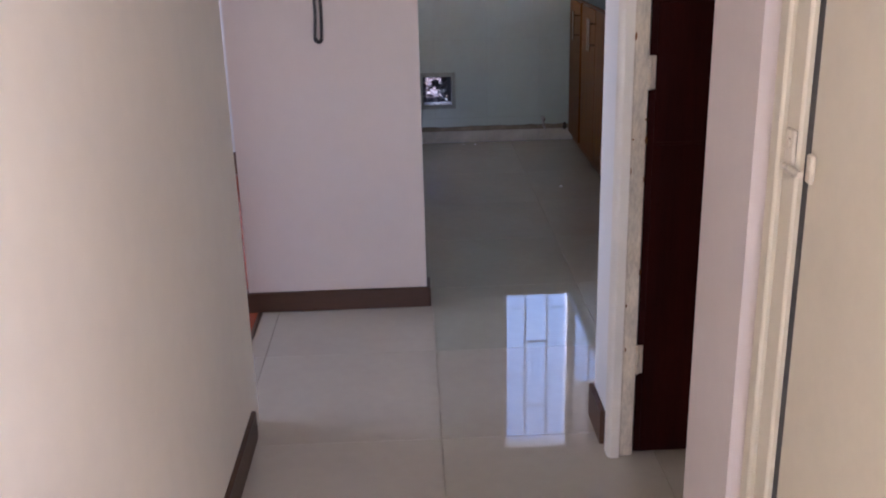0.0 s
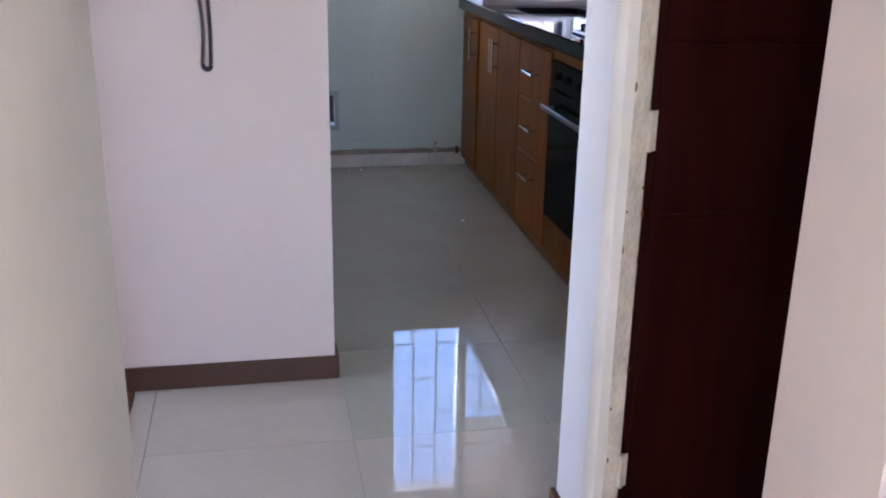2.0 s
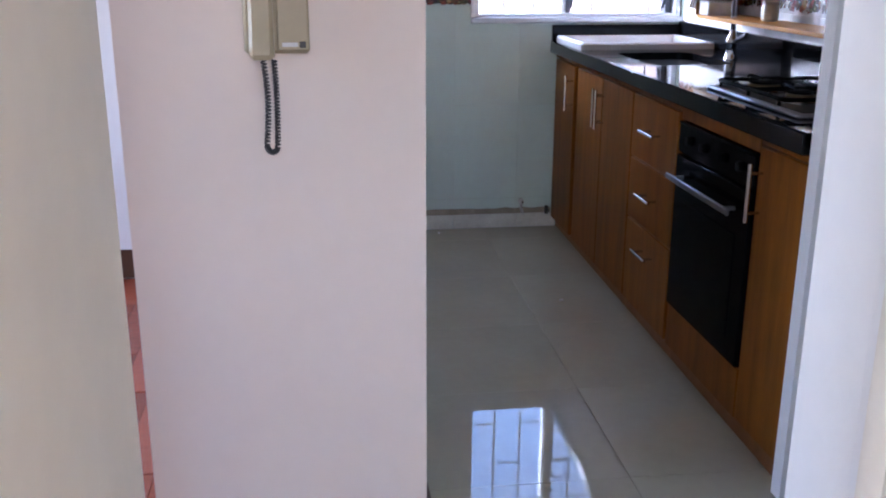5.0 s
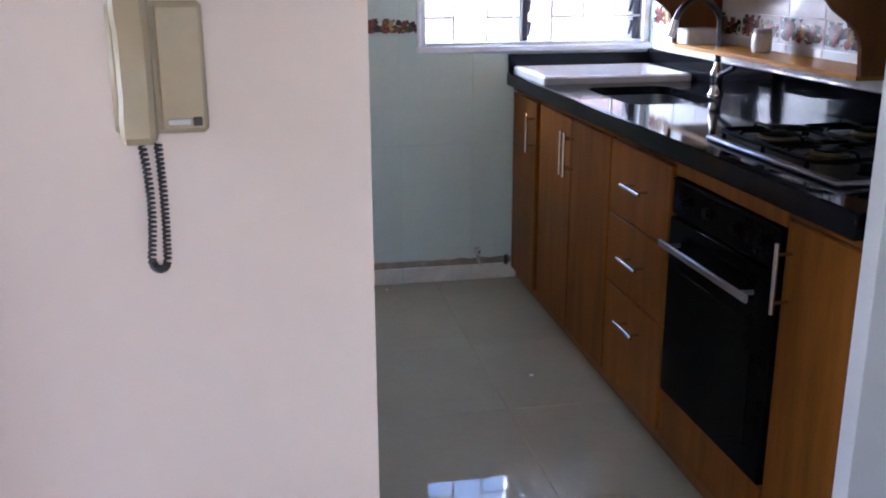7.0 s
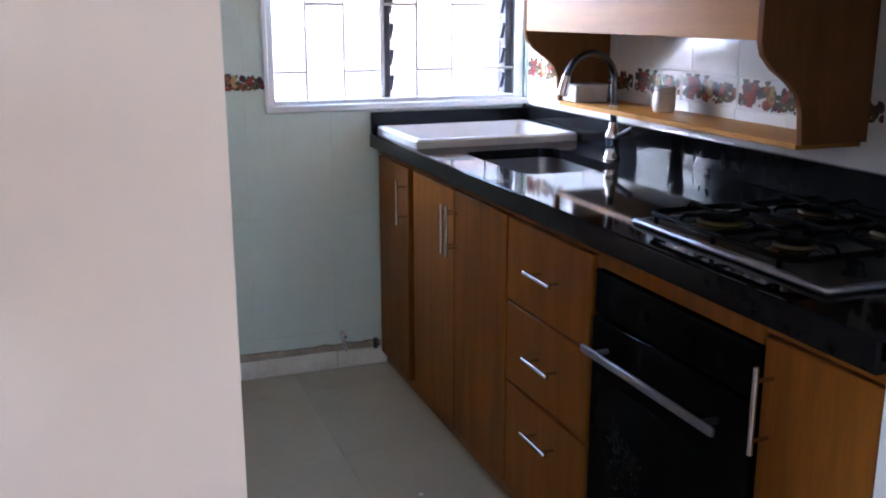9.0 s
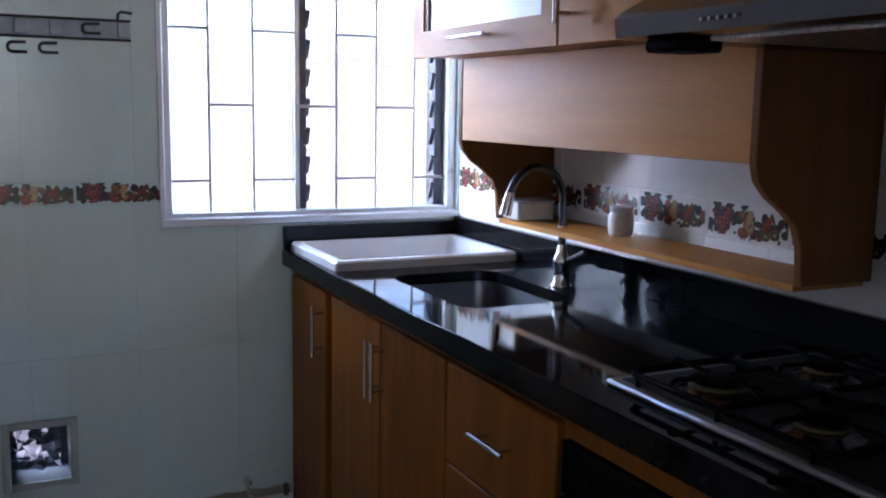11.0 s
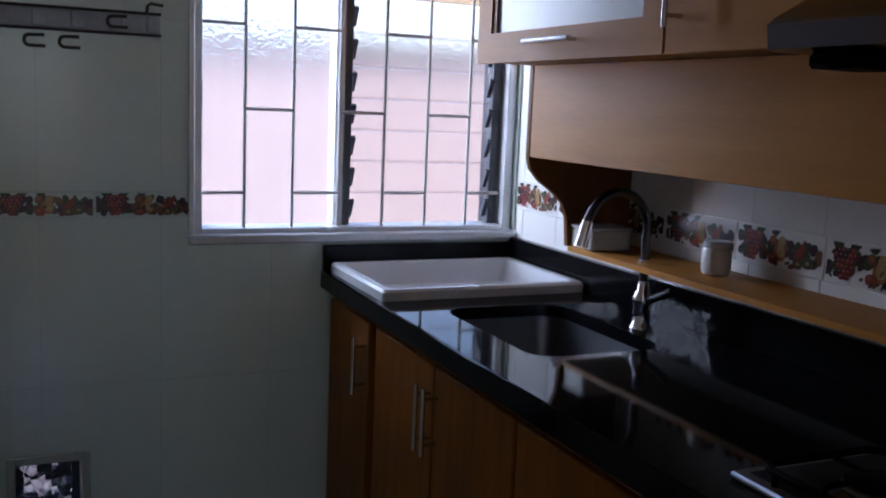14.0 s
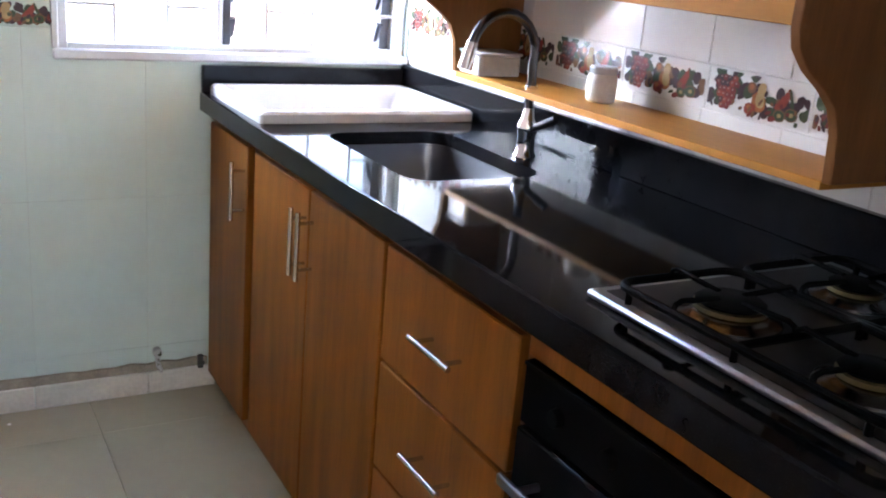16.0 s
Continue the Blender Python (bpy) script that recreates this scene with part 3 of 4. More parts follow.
faucet = thing("faucet", (-0.135, -0.865, C), "chrome gooseneck kitchen faucet with dark grey hose spout", "faucet")
part("base", lathe(bmesh.new(), -0.135, -0.865, [(0.026, C + 0.0008), (0.026, C + 0.006), (0.021, C + 0.012), (0.019, C + 0.05), (0.022, C + 0.056), (0.022, C + 0.075), (0.014, C + 0.09), (0.011, C + 0.11)]), CHROME, faucet)
arc = [(-0.135, -0.865, C + 0.10), (-0.135, -0.865, C + 0.17)] + [(-0.215 + 0.08 * math.cos(radians(a)), -0.865, C + 0.225 + 0.085 * math.sin(radians(a))) for a in range(-15, 171, 15)]
part("spout", tube(bmesh.new(), arc, 0.0105, 12), SPOUT, faucet, "grey curved spout")
tip = Vector(arc[-1])
part("spray_head", cyl(bmesh.new(), tip, tip + Vector((-0.014, 0, -0.055)), 0.0125, 14, 0.015), CHROME, faucet)
part("collar", cyl(bmesh.new(), (-0.135, -0.865, C + 0.145), (-0.135, -0.865, C + 0.16), 0.0145, 14), CHROME, faucet)
lever = cyl(bmesh.new(), (-0.135, -0.880, C + 0.066), (-0.112, -0.938, C + 0.098), 0.0075, 12, 0.0095)
part("lever", lever, PHONE_DARK, faucet, "dark lever handle")

laundry = thing("laundry_basin", (-0.32, -0.25, 0.76), "white drop-in basin with raised flat rim set in the granite", "basin")
shell = bmesh.new()
rings = []
for z, x0, x1, y0, y1, r in ((C + 0.0008, -0.608, -0.030, -0.464, -0.034, 0.012), (C + 0.022, -0.608, -0.030, -0.464, -0.034, 0.012), (C + 0.029, -0.602, -0.036, -0.458, -0.040, 0.010),
                             (C + 0.029, -0.582, -0.056, -0.440, -0.060, 0.012), (C + 0.022, -0.576, -0.062, -0.435, -0.064, 0.012), (C - 0.035, -0.560, -0.078, -0.422, -0.078, 0.02), (C - 0.048, -0.54, -0.10, -0.40, -0.10, 0.02)):
    rings.append([shell.verts.new((*p, z)) for p in rounded(x0, x1, y0, y1, r)])
for p, q in zip(rings, rings[1:]):
    for i in range(len(p)):
        j = (i + 1) % len(p)
        shell.faces.new((p[i], p[j], q[j], q[i]))
shell.faces.new(rings[-1])
bmesh.ops.recalc_face_normals(shell, faces=shell.faces)
part("bowl", shell, BOARD, laundry)
part("drain", lathe(bmesh.new(), -0.32, -0.25, [(0.03, C - 0.0478), (0.028, C - 0.045), (0.01, C - 0.046)]), CHROME, laundry)

# ---- hob ----
hob = thing("gas_hob", (-0.31, -1.94, C), "stainless steel four-burner gas hob with black pan supports", "hob")
part("plate", boxes((-0.550, -0.075, -2.215, -1.650, C + 0.0005, C + 0.011), bevel=0.004), PLATE, hob)
part("well", boxes((-0.530, -0.095, -2.200, -1.668, C + 0.0112, C + 0.0125), bevel=0.001), SMOKED, hob)
for x, y, r in ((-0.440, -1.80, 0.044), (-0.205, -1.80, 0.036), (-0.440, -2.01, 0.036), (-0.205, -2.01, 0.046)):
    burner = part("burner", lathe(bmesh.new(), x, y, [(r + 0.024, C + 0.0127), (r + 0.023, C + 0.016), (r + 0.012, C + 0.020), (r + 0.006, C + 0.022), (r, C + 0.026)]), BURNER, hob)
    part("burner_ring", lathe(bmesh.new(), x, y, [(r + 0.002, C + 0.0262), (r + 0.002, C + 0.032), (r - 0.004, C + 0.033)]), BRASS, burner)
    part("burner_cap", lathe(bmesh.new(), x, y, [(r - 0.003, C + 0.0332), (r + 0.001, C + 0.037), (r - 0.006, C + 0.041)]), BLACK, burner)
for x0, x1, xm in ((-0.535, -0.325, -0.440), (-0.315, -0.100, -0.205)):
    g = bmesh.new()
    y0, y1, zt = -2.115, -1.690, C + 0.031
    tube(g, [(x, y, zt) for x, y in rounded(x0, x1, y0, y1, 0.028, 4)], 0.0058, 8, True)
    tube(g, [(x0, -1.905, zt), (x1, -1.905, zt)], 0.0055, 8)
    for x in (x0, x1):
        for y in (y0 + 0.03, -1.905, y1 - 0.03):
            tube(g, [(x, y, zt), (x, y, C + 0.0126)], 0.005, 6)
    support = part("pan_support", g, BLACK, hob, "black wire pan support")
    for ym, ya, yb in ((-1.80, y1, -1.905), (-2.01, -1.905, y0)):
        for dx, dy, sx, sy in ((-1, 0, x0, ym), (1, 0, x1, ym), (0, 1, xm, ya), (0, -1, xm, yb)):
            far = Vector((sx, sy, zt))
            near = Vector((xm + dx * 0.022, ym + dy * 0.022, zt + 0.010))
            part("prong", tube(bmesh.new(), [far, far + Vector((-dx * 0.003, -dy * 0.003, 0.010)), far + Vector((-dx * 0.012, -dy * 0.012, 0.014)), near], 0.0042, 6), BLACK, support)
for k in range(4):
    part("knob", lathe(bmesh.new(), -0.450 + 0.095 * k, -2.163, [(0.021, C + 0.0127), (0.020, C + 0.017), (0.016, C + 0.020), (0.015, C + 0.034), (0.012, C + 0.036)], 18), BLACK, hob)

# ---- base cabinets ----
FX = -0.602  # door faces


def bar_handle(parent, y, z, length, upright, x=FX):
    """A thin metal bar on two posts."""
    bm = bmesh.new()
    h = length / 2
    a, b = ((0, 0, -h), (0, 0, h)) if upright else ((0, -h, 0), (0, h, 0))
    p = Vector((x - 0.034, y, z))
    cyl(bm, p + Vector(a), p + Vector(b), 0.0052, 10)
    for s in (0.68, -0.68):
        q = p + Vector(b) * s
        cyl(bm, q, q + Vector((0.034, 0, 0)), 0.004, 8)
    return part("handle", bm, NICKEL, parent, "slim satin metal bar handle")


def base_unit(y0, y1, label, doors=(), drawers=()):
    """A base cabinet between y0 (far) and y1 (near): carcass, rails, doors (y0, y1, handle y) and drawers (z0, z1)."""
    unit = thing("base_cabinet", (-0.3, (y0 + y1) / 2, 0), label, "cabinet", "kitchen base cabinets")
    part("carcass", boxes((-0.58, -0.56, y1, y0, 0.07, C - 0.054), (-0.5595, -0.004, y0 - 0.016, y0, 0.07, C - 0.19), (-0.5595, -0.004, y1, y1 + 0.016, 0.07, C - 0.19), (-0.5595, -0.004, y1 + 0.0165, y0 - 0.0165, 0.07, 0.086)), WOOD_EDGE, unit)
    part("top_rail", boxes((FX + 0.006, -0.5805, y1 + 0.0005, y0 - 0.0005, 0.828, C - 0.0535), bevel=0.001), WOOD, unit)
    part("plinth", boxes((-0.572, -0.556, y1, y0, 0.0, 0.0695)), WOOD_EDGE, unit, "dark recessed plinth")
    for a, b, hy in doors:
        d = part("door", boxes((FX, -0.5815, b, a, 0.075, 0.824), bevel=0.003), WOOD, unit)
        bar_handle(d, hy, 0.708, 0.150, True)
    for z0, z1, hz in drawers:
        d = part("drawer_front", boxes((FX, -0.5815, y1 + 0.02, y0 - 0.006, z0, z1), bevel=0.003), WOOD, unit)
        bar_handle(d, -1.390, hz, 0.135, False)
    return unit


base_unit(-0.002, -0.385, "narrow orange-brown wooden base cabinet beside the tiled wall", doors=((-0.028, -0.358, -0.338),))
base_unit(-0.3855, -1.150, "two-door orange-brown wooden base cabinet under the sink", doors=((-0.410, -0.778, -0.762), (-0.783, -1.146, -0.803)))
base_unit(-1.1505, -1.607, "orange-brown wooden cabinet with three drawers and metal bars", drawers=((0.605, 0.822, 0.718), (0.385, 0.599, 0.500), (0.075, 0.379, 0.302)))
base_unit(-2.140, -2.396, "narrow orange-brown wooden base cabinet beside the oven", doors=((-2.147, -2.392, -2.172),))
housing = thing("oven_housing", (-0.3, -1.9, 0), "orange-brown wooden housing round the black oven", "cabinet", "kitchen base cabinets")
part("top_rail", boxes((FX + 0.003, -0.57, -2.1395, -1.6075, 0.804, C - 0.0535), bevel=0.001), WOOD, housing)
part("lower_panel", boxes((FX + 0.001, -0.575, -2.1395, -1.6075, 0.072, 0.212), bevel=0.002), WOOD, housing)
part("side_panel", boxes((-0.57, -0.004, -1.623, -1.608, 0.07, 0.70)), WOOD_EDGE, housing)
part("side_panel", boxes((-0.57, -0.004, -2.139, -2.124, 0.07, 0.70)), WOOD_EDGE, housing)
part("plinth", boxes((-0.572, -0.556, -2.1395, -1.6075, 0.0, 0.0695)), WOOD_EDGE, housing, "dark recessed plinth")

oven = thing("oven", (-0.3, -1.9, 0.214), "built-in black glass oven with a long metal handle", "oven")
part("body", boxes((-0.585, -0.08, -2.121, -1.626, 0.214, 0.700)), BLACK, oven)
part("control_panel", boxes((-0.606, -0.5855, -2.135, -1.612, 0.705, 0.800), bevel=0.003), BLACK_GLASS, oven)
oven_door = part("oven_door", boxes((-0.610, -0.5855, -2.135, -1.612, 0.216, 0.700), bevel=0.004), BLACK_GLASS, oven)
bm = bmesh.new()
box(bm, -0.653, -0.643, -2.092, -1.637, 0.629, 0.647, 0.003)
for y in (-2.05, -1.68):
    cyl(bm, (-0.6435, y, 0.638), (-0.6105, y, 0.638), 0.006, 10)
part("door_handle", bm, HANDLE_STEEL, oven_door, "long pale metal oven handle")
part("door_window", boxes((-0.6125, -0.6103, -2.065, -1.675, 0.28, 0.57), bevel=0.001), BLACK_GLASS, oven_door)
part("trim_strip", boxes((-0.6085, -0.6062, -2.133, -1.614, 0.793, 0.799)), BLACK, oven)
for y in (-1.70, -1.81, -1.945, -2.055):
    bm = cyl(bmesh.new(), (-0.6062, y, 0.752), (-0.618, y, 0.752), 0.014, 18, 0.012)
    part("knob", bm, BLACK, oven)

# ---- wall cabinets ----
UX, UB, UT = -0.422, 1.485, 2.10


def wall_unit(y0, y1, z0, label):
    unit = thing("wall_cabinet", (-0.2, (y0 + y1) / 2, z0), label, "cabinet", "kitchen wall cabinets")
    part("carcass", boxes((UX + 0.0205, -0.001, y1, y0, z0, UT)), WOOD_H, unit)
    return unit


def door_ring(x0, x1, outer, inner):
    """A door frame in one piece round a rectangular opening; outer and inner are y0, y1, z0, z1."""
    bm = bmesh.new()
    def ring(r, x):
        return [bm.verts.new((x, r[p], r[q])) for p, q in ((0, 2), (1, 2), (1, 3), (0, 3))]
    a, b, c, e = ring(outer, x0), ring(inner, x0), ring(outer, x1), ring(inner, x1)
    for k in range(4):
        n = (k + 1) % 4
        for quad in ((a[k], a[n], b[n], b[k]), (c[k], c[n], e[n], e[k]), (a[k], a[n], c[n], c[k]), (b[k], b[n], e[n], e[k])):
            bm.faces.new(quad)
    bmesh.ops.recalc_face_normals(bm, faces=bm.faces)
    return bm


u1 = wall_unit(-0.545, -1.262, UB, "honey-coloured wall cabinet with two lift-up white glass doors")
for z0, z1 in ((UB - 0.004, 1.763), (1.768, 2.096)):
    d = part("door", door_ring(UX, UX + 0.02, (-1.259, -0.547, z0, z1), (-1.198, -0.615, z0 + 0.066, z1 - 0.055)), WOOD_H, u1, smooth=0)
    part("glass_panel", boxes((UX + 0.010, UX + 0.014, -1.197, -0.616, z0 + 0.067, z1 - 0.056)), CABINET_GLASS, d, "white satin glass panel")
    # brown strips at top and far edge paint the frame's shadow on the glass
    part("glass_bead", boxes((UX + 0.004, UX + 0.0098, -0.634, -0.6165, z0 + 0.068, z1 - 0.057), (UX + 0.004, UX + 0.0098, -1.196, -0.6345, z1 - 0.068, z1 - 0.057)), BRACKET, d, "dark strip painted for the door frame's shadow")
    bar_handle(d, -0.92, z0 + 0.038, 0.18, False, UX)
u2 = wall_unit(-1.2635, -1.690, UB, "honey-coloured wall cabinet with one plain door")
d = part("door", boxes((UX, UX + 0.02, -1.688, -1.2645, UB - 0.004, 2.096), bevel=0.002), WOOD_H, u2)
bar_handle(d, -1.305, 1.583, 0.125, True, UX)
u3 = wall_unit(-1.6915, -2.298, 1.585, "short orange-brown wall cabinet over the cooker hood")
part("door", boxes((UX, UX + 0.02, -2.296, -1.6930, 1.587, 2.096), bevel=0.002), WOOD, u3)

shelf_end = thing("corner_shelf", (-0.25, -0.4, 1.772), "honey-coloured open corner shelf at the cabinet's end", "shelf")
quarter = [(-0.001, -0.544), (-0.41, -0.544), (-0.41, -0.285), (-0.395, -0.255), (-0.365, -0.238), (-0.001, -0.238)]
for z in (1.765, 2.08):
    part("shelf_board", prism(bmesh.new(), quarter, "z", z, z + 0.018, 0.002), WOOD_H, shelf_end)
part("shelf_back", boxes((-0.018, -0.0012, -0.543, -0.24, 1.7835, 2.0795)), WOOD_H, shelf_end)

# spice shelf under the cabinets
rack = thing("spice_shelf", (-0.15, -1.13, 1.05), "wooden spice shelf with scrolled side brackets under the cabinets", "shelf")
part("fascia", boxes((-0.298, -0.283, -1.687, -0.603, 1.268, 1.4825), bevel=0.001), WOOD_H, rack, "plain honey-coloured fascia board")
scroll = [(-0.001, 1.4825), (-0.300, 1.4825), (-0.300, 1.266), (-0.292, 1.238), (-0.266, 1.210), (-0.228, 1.184), (-0.199, 1.158), (-0.184, 1.122), (-0.178, 1.05), (-0.001, 1.05)]
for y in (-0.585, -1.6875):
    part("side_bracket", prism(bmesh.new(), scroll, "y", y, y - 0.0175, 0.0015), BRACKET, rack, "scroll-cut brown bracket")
part("shelf_board", boxes((-0.178, -0.0012, -1.687, -0.603, 1.038, 1.052), bevel=0.001), WOOD_H, rack)

jar = thing("jar", (-0.075, -1.030, 1.052), "small cloudy white jar standing on the spice shelf", "jar")
part("body", lathe(bmesh.new(), -0.075, -1.030, [(0.024, 1.0522), (0.029, 1.056), (0.031, 1.064), (0.031, 1.102), (0.027, 1.110)]), JAR_GLASS, jar)
part("lid", lathe(bmesh.new(), -0.075, -1.030, [(0.028, 1.1102), (0.029, 1.112), (0.029, 1.122), (0.026, 1.125)]), BOARD, jar, "white screw lid")
dish = thing("soap_dish", (-0.11, -0.64, 1.052), "low pale plastic box on the spice shelf", "box")
part("body", prism(bmesh.new(), rounded(-0.170, -0.055, -0.700, -0.600, 0.012), "z", 1.0522, 1.100, 0.003), JAR_GLASS, dish)
part("rim", prism(bmesh.new(), rounded(-0.174, -0.051, -0.704, -0.596, 0.014), "z", 1.1002, 1.106, 0.001), BOARD, dish)

# ---- cooker hood ----
hood = thing("cooker_hood", (-0.3, -2.0, 1.463), "slanted dark stainless steel cooker hood with push buttons", "cooker hood")
part("canopy", prism(bmesh.new(), [(-0.002, 1.460), (-0.580, 1.460), (-0.594, 1.463), (-0.598, 1.491), (-0.586, 1.501), (-0.432, 1.583), (-0.002, 1.583)], "y", -2.298, -1.698, 0.003), HOOD_STEEL, hood)
for k in range(5):
    part("button", cyl(bmesh.new(), (-0.594, -1.899 - 0.0162 * k, 1.477), (-0.6005, -1.899 - 0.0162 * k, 1.477), 0.0028, 12), NICKEL, hood)
part("grease_filter", boxes((-0.54, -0.10, -2.25, -1.85, 1.454, 1.4595), bevel=0.001), STEEL, hood)
part("lamp_housing", boxes((-0.575, -0.49, -1.825, -1.745, 1.440, 1.4595), bevel=0.005), BLACK, hood, "black lamp housing")

# ---- intercom on the wall block ----
phone = thing("intercom_phone", (-1.74, -2.45, 1.06), "beige wall intercom handset with dark coiled cord", "intercom")
part("wall_plate", boxes((-1.815, -1.690, -2.4795, -2.4505, 1.078, 1.256), bevel=0.006), PHONE, phone)
part("key_panel", boxes((-1.752, -1.690, -2.490, -2.480, 1.083, 1.252), bevel=0.004), PHONE, phone)
part("key", boxes((-1.742, -1.712, -2.4945, -2.4905, 1.092, 1.100), bevel=0.001), BOARD, phone, "pale push key")
part("key", boxes((-1.709, -1.697, -2.4945, -2.4905, 1.090, 1.102), bevel=0.001), PHONE_DARK, phone, "dark push key")
hs = prism(bmesh.new(), [(-2.4805, 1.255), (-2.4805, 1.09), (-2.486, 1.076), (-2.504, 1.068), (-2.519, 1.070), (-2.528, 1.080), (-2.527, 1.108), (-2.513, 1.132), (-2.512, 1.215), (-2.528, 1.24), (-2.530, 1.270), (-2.518, 1.282), (-2.486, 1.278)], "x", -1.803, -1.757, 0.007)
part("handset", hs, PHONE, phone)
cord = []
spine = [Vector((-1.780 + 0.006 * math.sin(a * math.pi), -2.500, 1.074 - 0.171 * a)) for a in [k / 20 for k in range(21)]]
spine += [Vector((-1.769 + 0.010 * math.cos(radians(a)), -2.497, 0.900 + 0.011 * math.sin(radians(a)))) for a in range(200, 341, 20)]
spine += [Vector((-1.759 + 0.002 * math.sin(a * math.pi), -2.492, 0.905 + 0.163 * a)) for a in [k / 20 for k in range(21)]]
turns, steps = 62, 7
for k in range(turns * steps + 1):
    f = k / (turns * steps) * (len(spine) - 1)
    i = min(int(f), len(spine) - 2)
    p = spine[i].lerp(spine[i + 1], f - i)
    way = (spine[i + 1] - spine[i]).normalized()
    side = way.cross(Vector((0, 1, 0))).normalized()
    a = 2 * math.pi * k / steps
    cord.append(p + side * 0.0046 * math.cos(a) + Vector((0, 1, 0)) * 0.0046 * math.sin(a))
part("coiled_cord", tube(bmesh.new(), cord, 0.0021, 5), PHONE_DARK, phone, "dark grey coiled cord")

phone.location += Vector((-0.014, 0.0, 0.014))

# ---- hook rack on the end wall ----
hooks = thing("hook_rail", (-1.25, -0.005, 1.525), "translucent grey plastic hook rail fixed to the tiles", "hook rail")
part("backing", boxes((-1.46, -1.070, -0.006, -0.0005, 1.530, 1.580), bevel=0.001), RACK, hooks)
for z in (1.528, 1.582):
    part("rail_rod", cyl(bmesh.new(), (-1.462, -0.008, z), (-1.068, -0.008, z), 0.0035, 8), PHONE_DARK, hooks)
for x in (-1.085, -1.175, -1.265, -1.355):
    part("hook_base", boxes((x - 0.020, x + 0.016, -0.018, -0.0062, 1.534, 1.576), bevel=0.003), RACK, hooks)
for x, z, up in ((-1.085, 1.586, True), (-1.172, 1.556, False), (-1.285, 1.498, False), (-1.365, 1.498, False)):
    c = [(x - 0.016 + 0.012 * math.cos(radians(t)), -0.022, z + 0.013 * math.sin(radians(t))) for t in range(100, 261, 20)]
    if up:
        c = [(x - 0.020, -0.020, z - 0.008), (x - 0.018, -0.022, z + 0.014), (x - 0.010, -0.024, z + 0.020), (x + 0.020, -0.024, z + 0.017)]
    else:
        c = [(x + 0.018, -0.022, z + 0.014)] + c + [(x + 0.020, -0.024, z - 0.013)]
    part("hook", tube(bmesh.new(), c, 0.0042, 8), PHONE_DARK, hooks, "dark bent hook")

# gas pipe stub and skirting on the end wall
pipe = thing("pipe_stub", (-0.746, -0.012, 0.1), "small capped grey pipe at the wall's foot", "pipe")
part("cap", cyl(bmesh.new(), (-0.746, -0.0005, 0.150), (-0.746, -0.022, 0.150), 0.013, 12), STEEL, pipe)
part("tube", tube(bmesh.new(), [(-0.746, -0.013, 0.138), (-0.744, -0.0145, 0.11), (-0.735, -0.0145, 0.0865)], 0.007, 8), STEEL, pipe)
pipe2 = thing("corner_valve", (-0.612, -0.014, 0.085), "small dark valve on a thin pipe beside the cabinet", "valve")
part("body", cyl(bmesh.new(), (-0.622, -0.016, 0.0865), (-0.622, -0.016, 0.125), 0.009, 10), PHONE_DARK, pipe2)
part("tap", boxes((-0.634, -0.612, -0.03, -0.0245, 0.098, 0.110), bevel=0.002), PHONE_DARK, pipe2)
skirting = setting("skirting", boxes((-1.474, -0.575, -0.016, -0.001, 0.0, 0.0245)), GROUT, "cracked pale tile skirting along the end wall", "skirting")
for x0, x1 in ((-1.470, -1.378), (-1.376, -1.078), (-1.075, -0.776), (-0.773, -0.580)):
    tile(skirting, "skirting_tile", (x1 - x0, 0.014, 0.067), (x0, -0.018, 0.0248), SKIRT_TILE, 0.002)
mortar = bmesh.new()
rnd = random.Random(12)
line = [(-1.474 + 0.0437 * k, rnd.uniform(-0.004, 0.004)) for k in range(21)]
prism(mortar, [(x, 0.0900) for x, d in line] + [(x, 0.116 + d) for x, d in line[::-1]], "y", -0.0125, -0.0005)
setting("mortar_line", mortar, MORTAR, "dirty uneven mortar band above the skirting tiles", "trim")

for x, y, size in ((-0.797, -1.027, 0.006), (-1.215, -0.075, 0.004), (-1.150, -0.085, 0.0045)):
    crumb = bmesh.new()
    bmesh.ops.create_icosphere(crumb, subdivisions=1, radius=size, matrix=Matrix.Translation((x, y, floor_z(y) + 0.55 * size)) @ Matrix.Diagonal((1.3, 0.9, 0.7, 1)))
    tagged(part("plaster_crumb", crumb, WHITE), "small white plaster crumb lying on the tile floor", "debris")

# ---- tiles ----
FP = 0.522
for i in range(-2, 4):
    for j in range(0, 17):
        x0, x1 = -1.456 + FP * (i - 1), -1.456 + FP * i
        y1, y0 = -0.205 - FP * (j - 1), -0.205 - FP * j
        x0, x1, y0, y1 = max(x0, -2.037), min(x1, 0.2), max(y0, -7.6), min(y1, -0.0)
        if x1 - x0 > 0.03 and y1 - y0 > 0.03:
            # kitchen pieces carry their dimmer, greener light in the colour
            piece = tile(floor, "floor_tile", (x1 - x0 - 0.0011, y1 - y0 - 0.0011, 0.0068), (x0, y0, floor_z(y0) - 0.0068), TINTED_TILE if j < 5 or (j == 5 and x0 > -1.5) else FLOOR_TILE, 0.0005)
            piece.rotation_euler.x = math.atan(FALL)
for i in range(12):
    for j in range(5):
        tile(floor_living, "floorboard", (0.088, 0.79, 0.0055), (-2.139 - 0.09 * i, -1.62 - 0.80 * j + 0.3 * (i % 2), -0.0055), PARQUET, 0.001)


def cells(u0, u1, first, pitch):
    """Stretches between joints from u0 to u1."""
    cuts = sorted({u0, u1, *[first + pitch * k for k in range(-20, 20) if u0 + 0.004 < first + pitch * k < u1 - 0.004]})
    return list(zip(cuts, cuts[1:]))


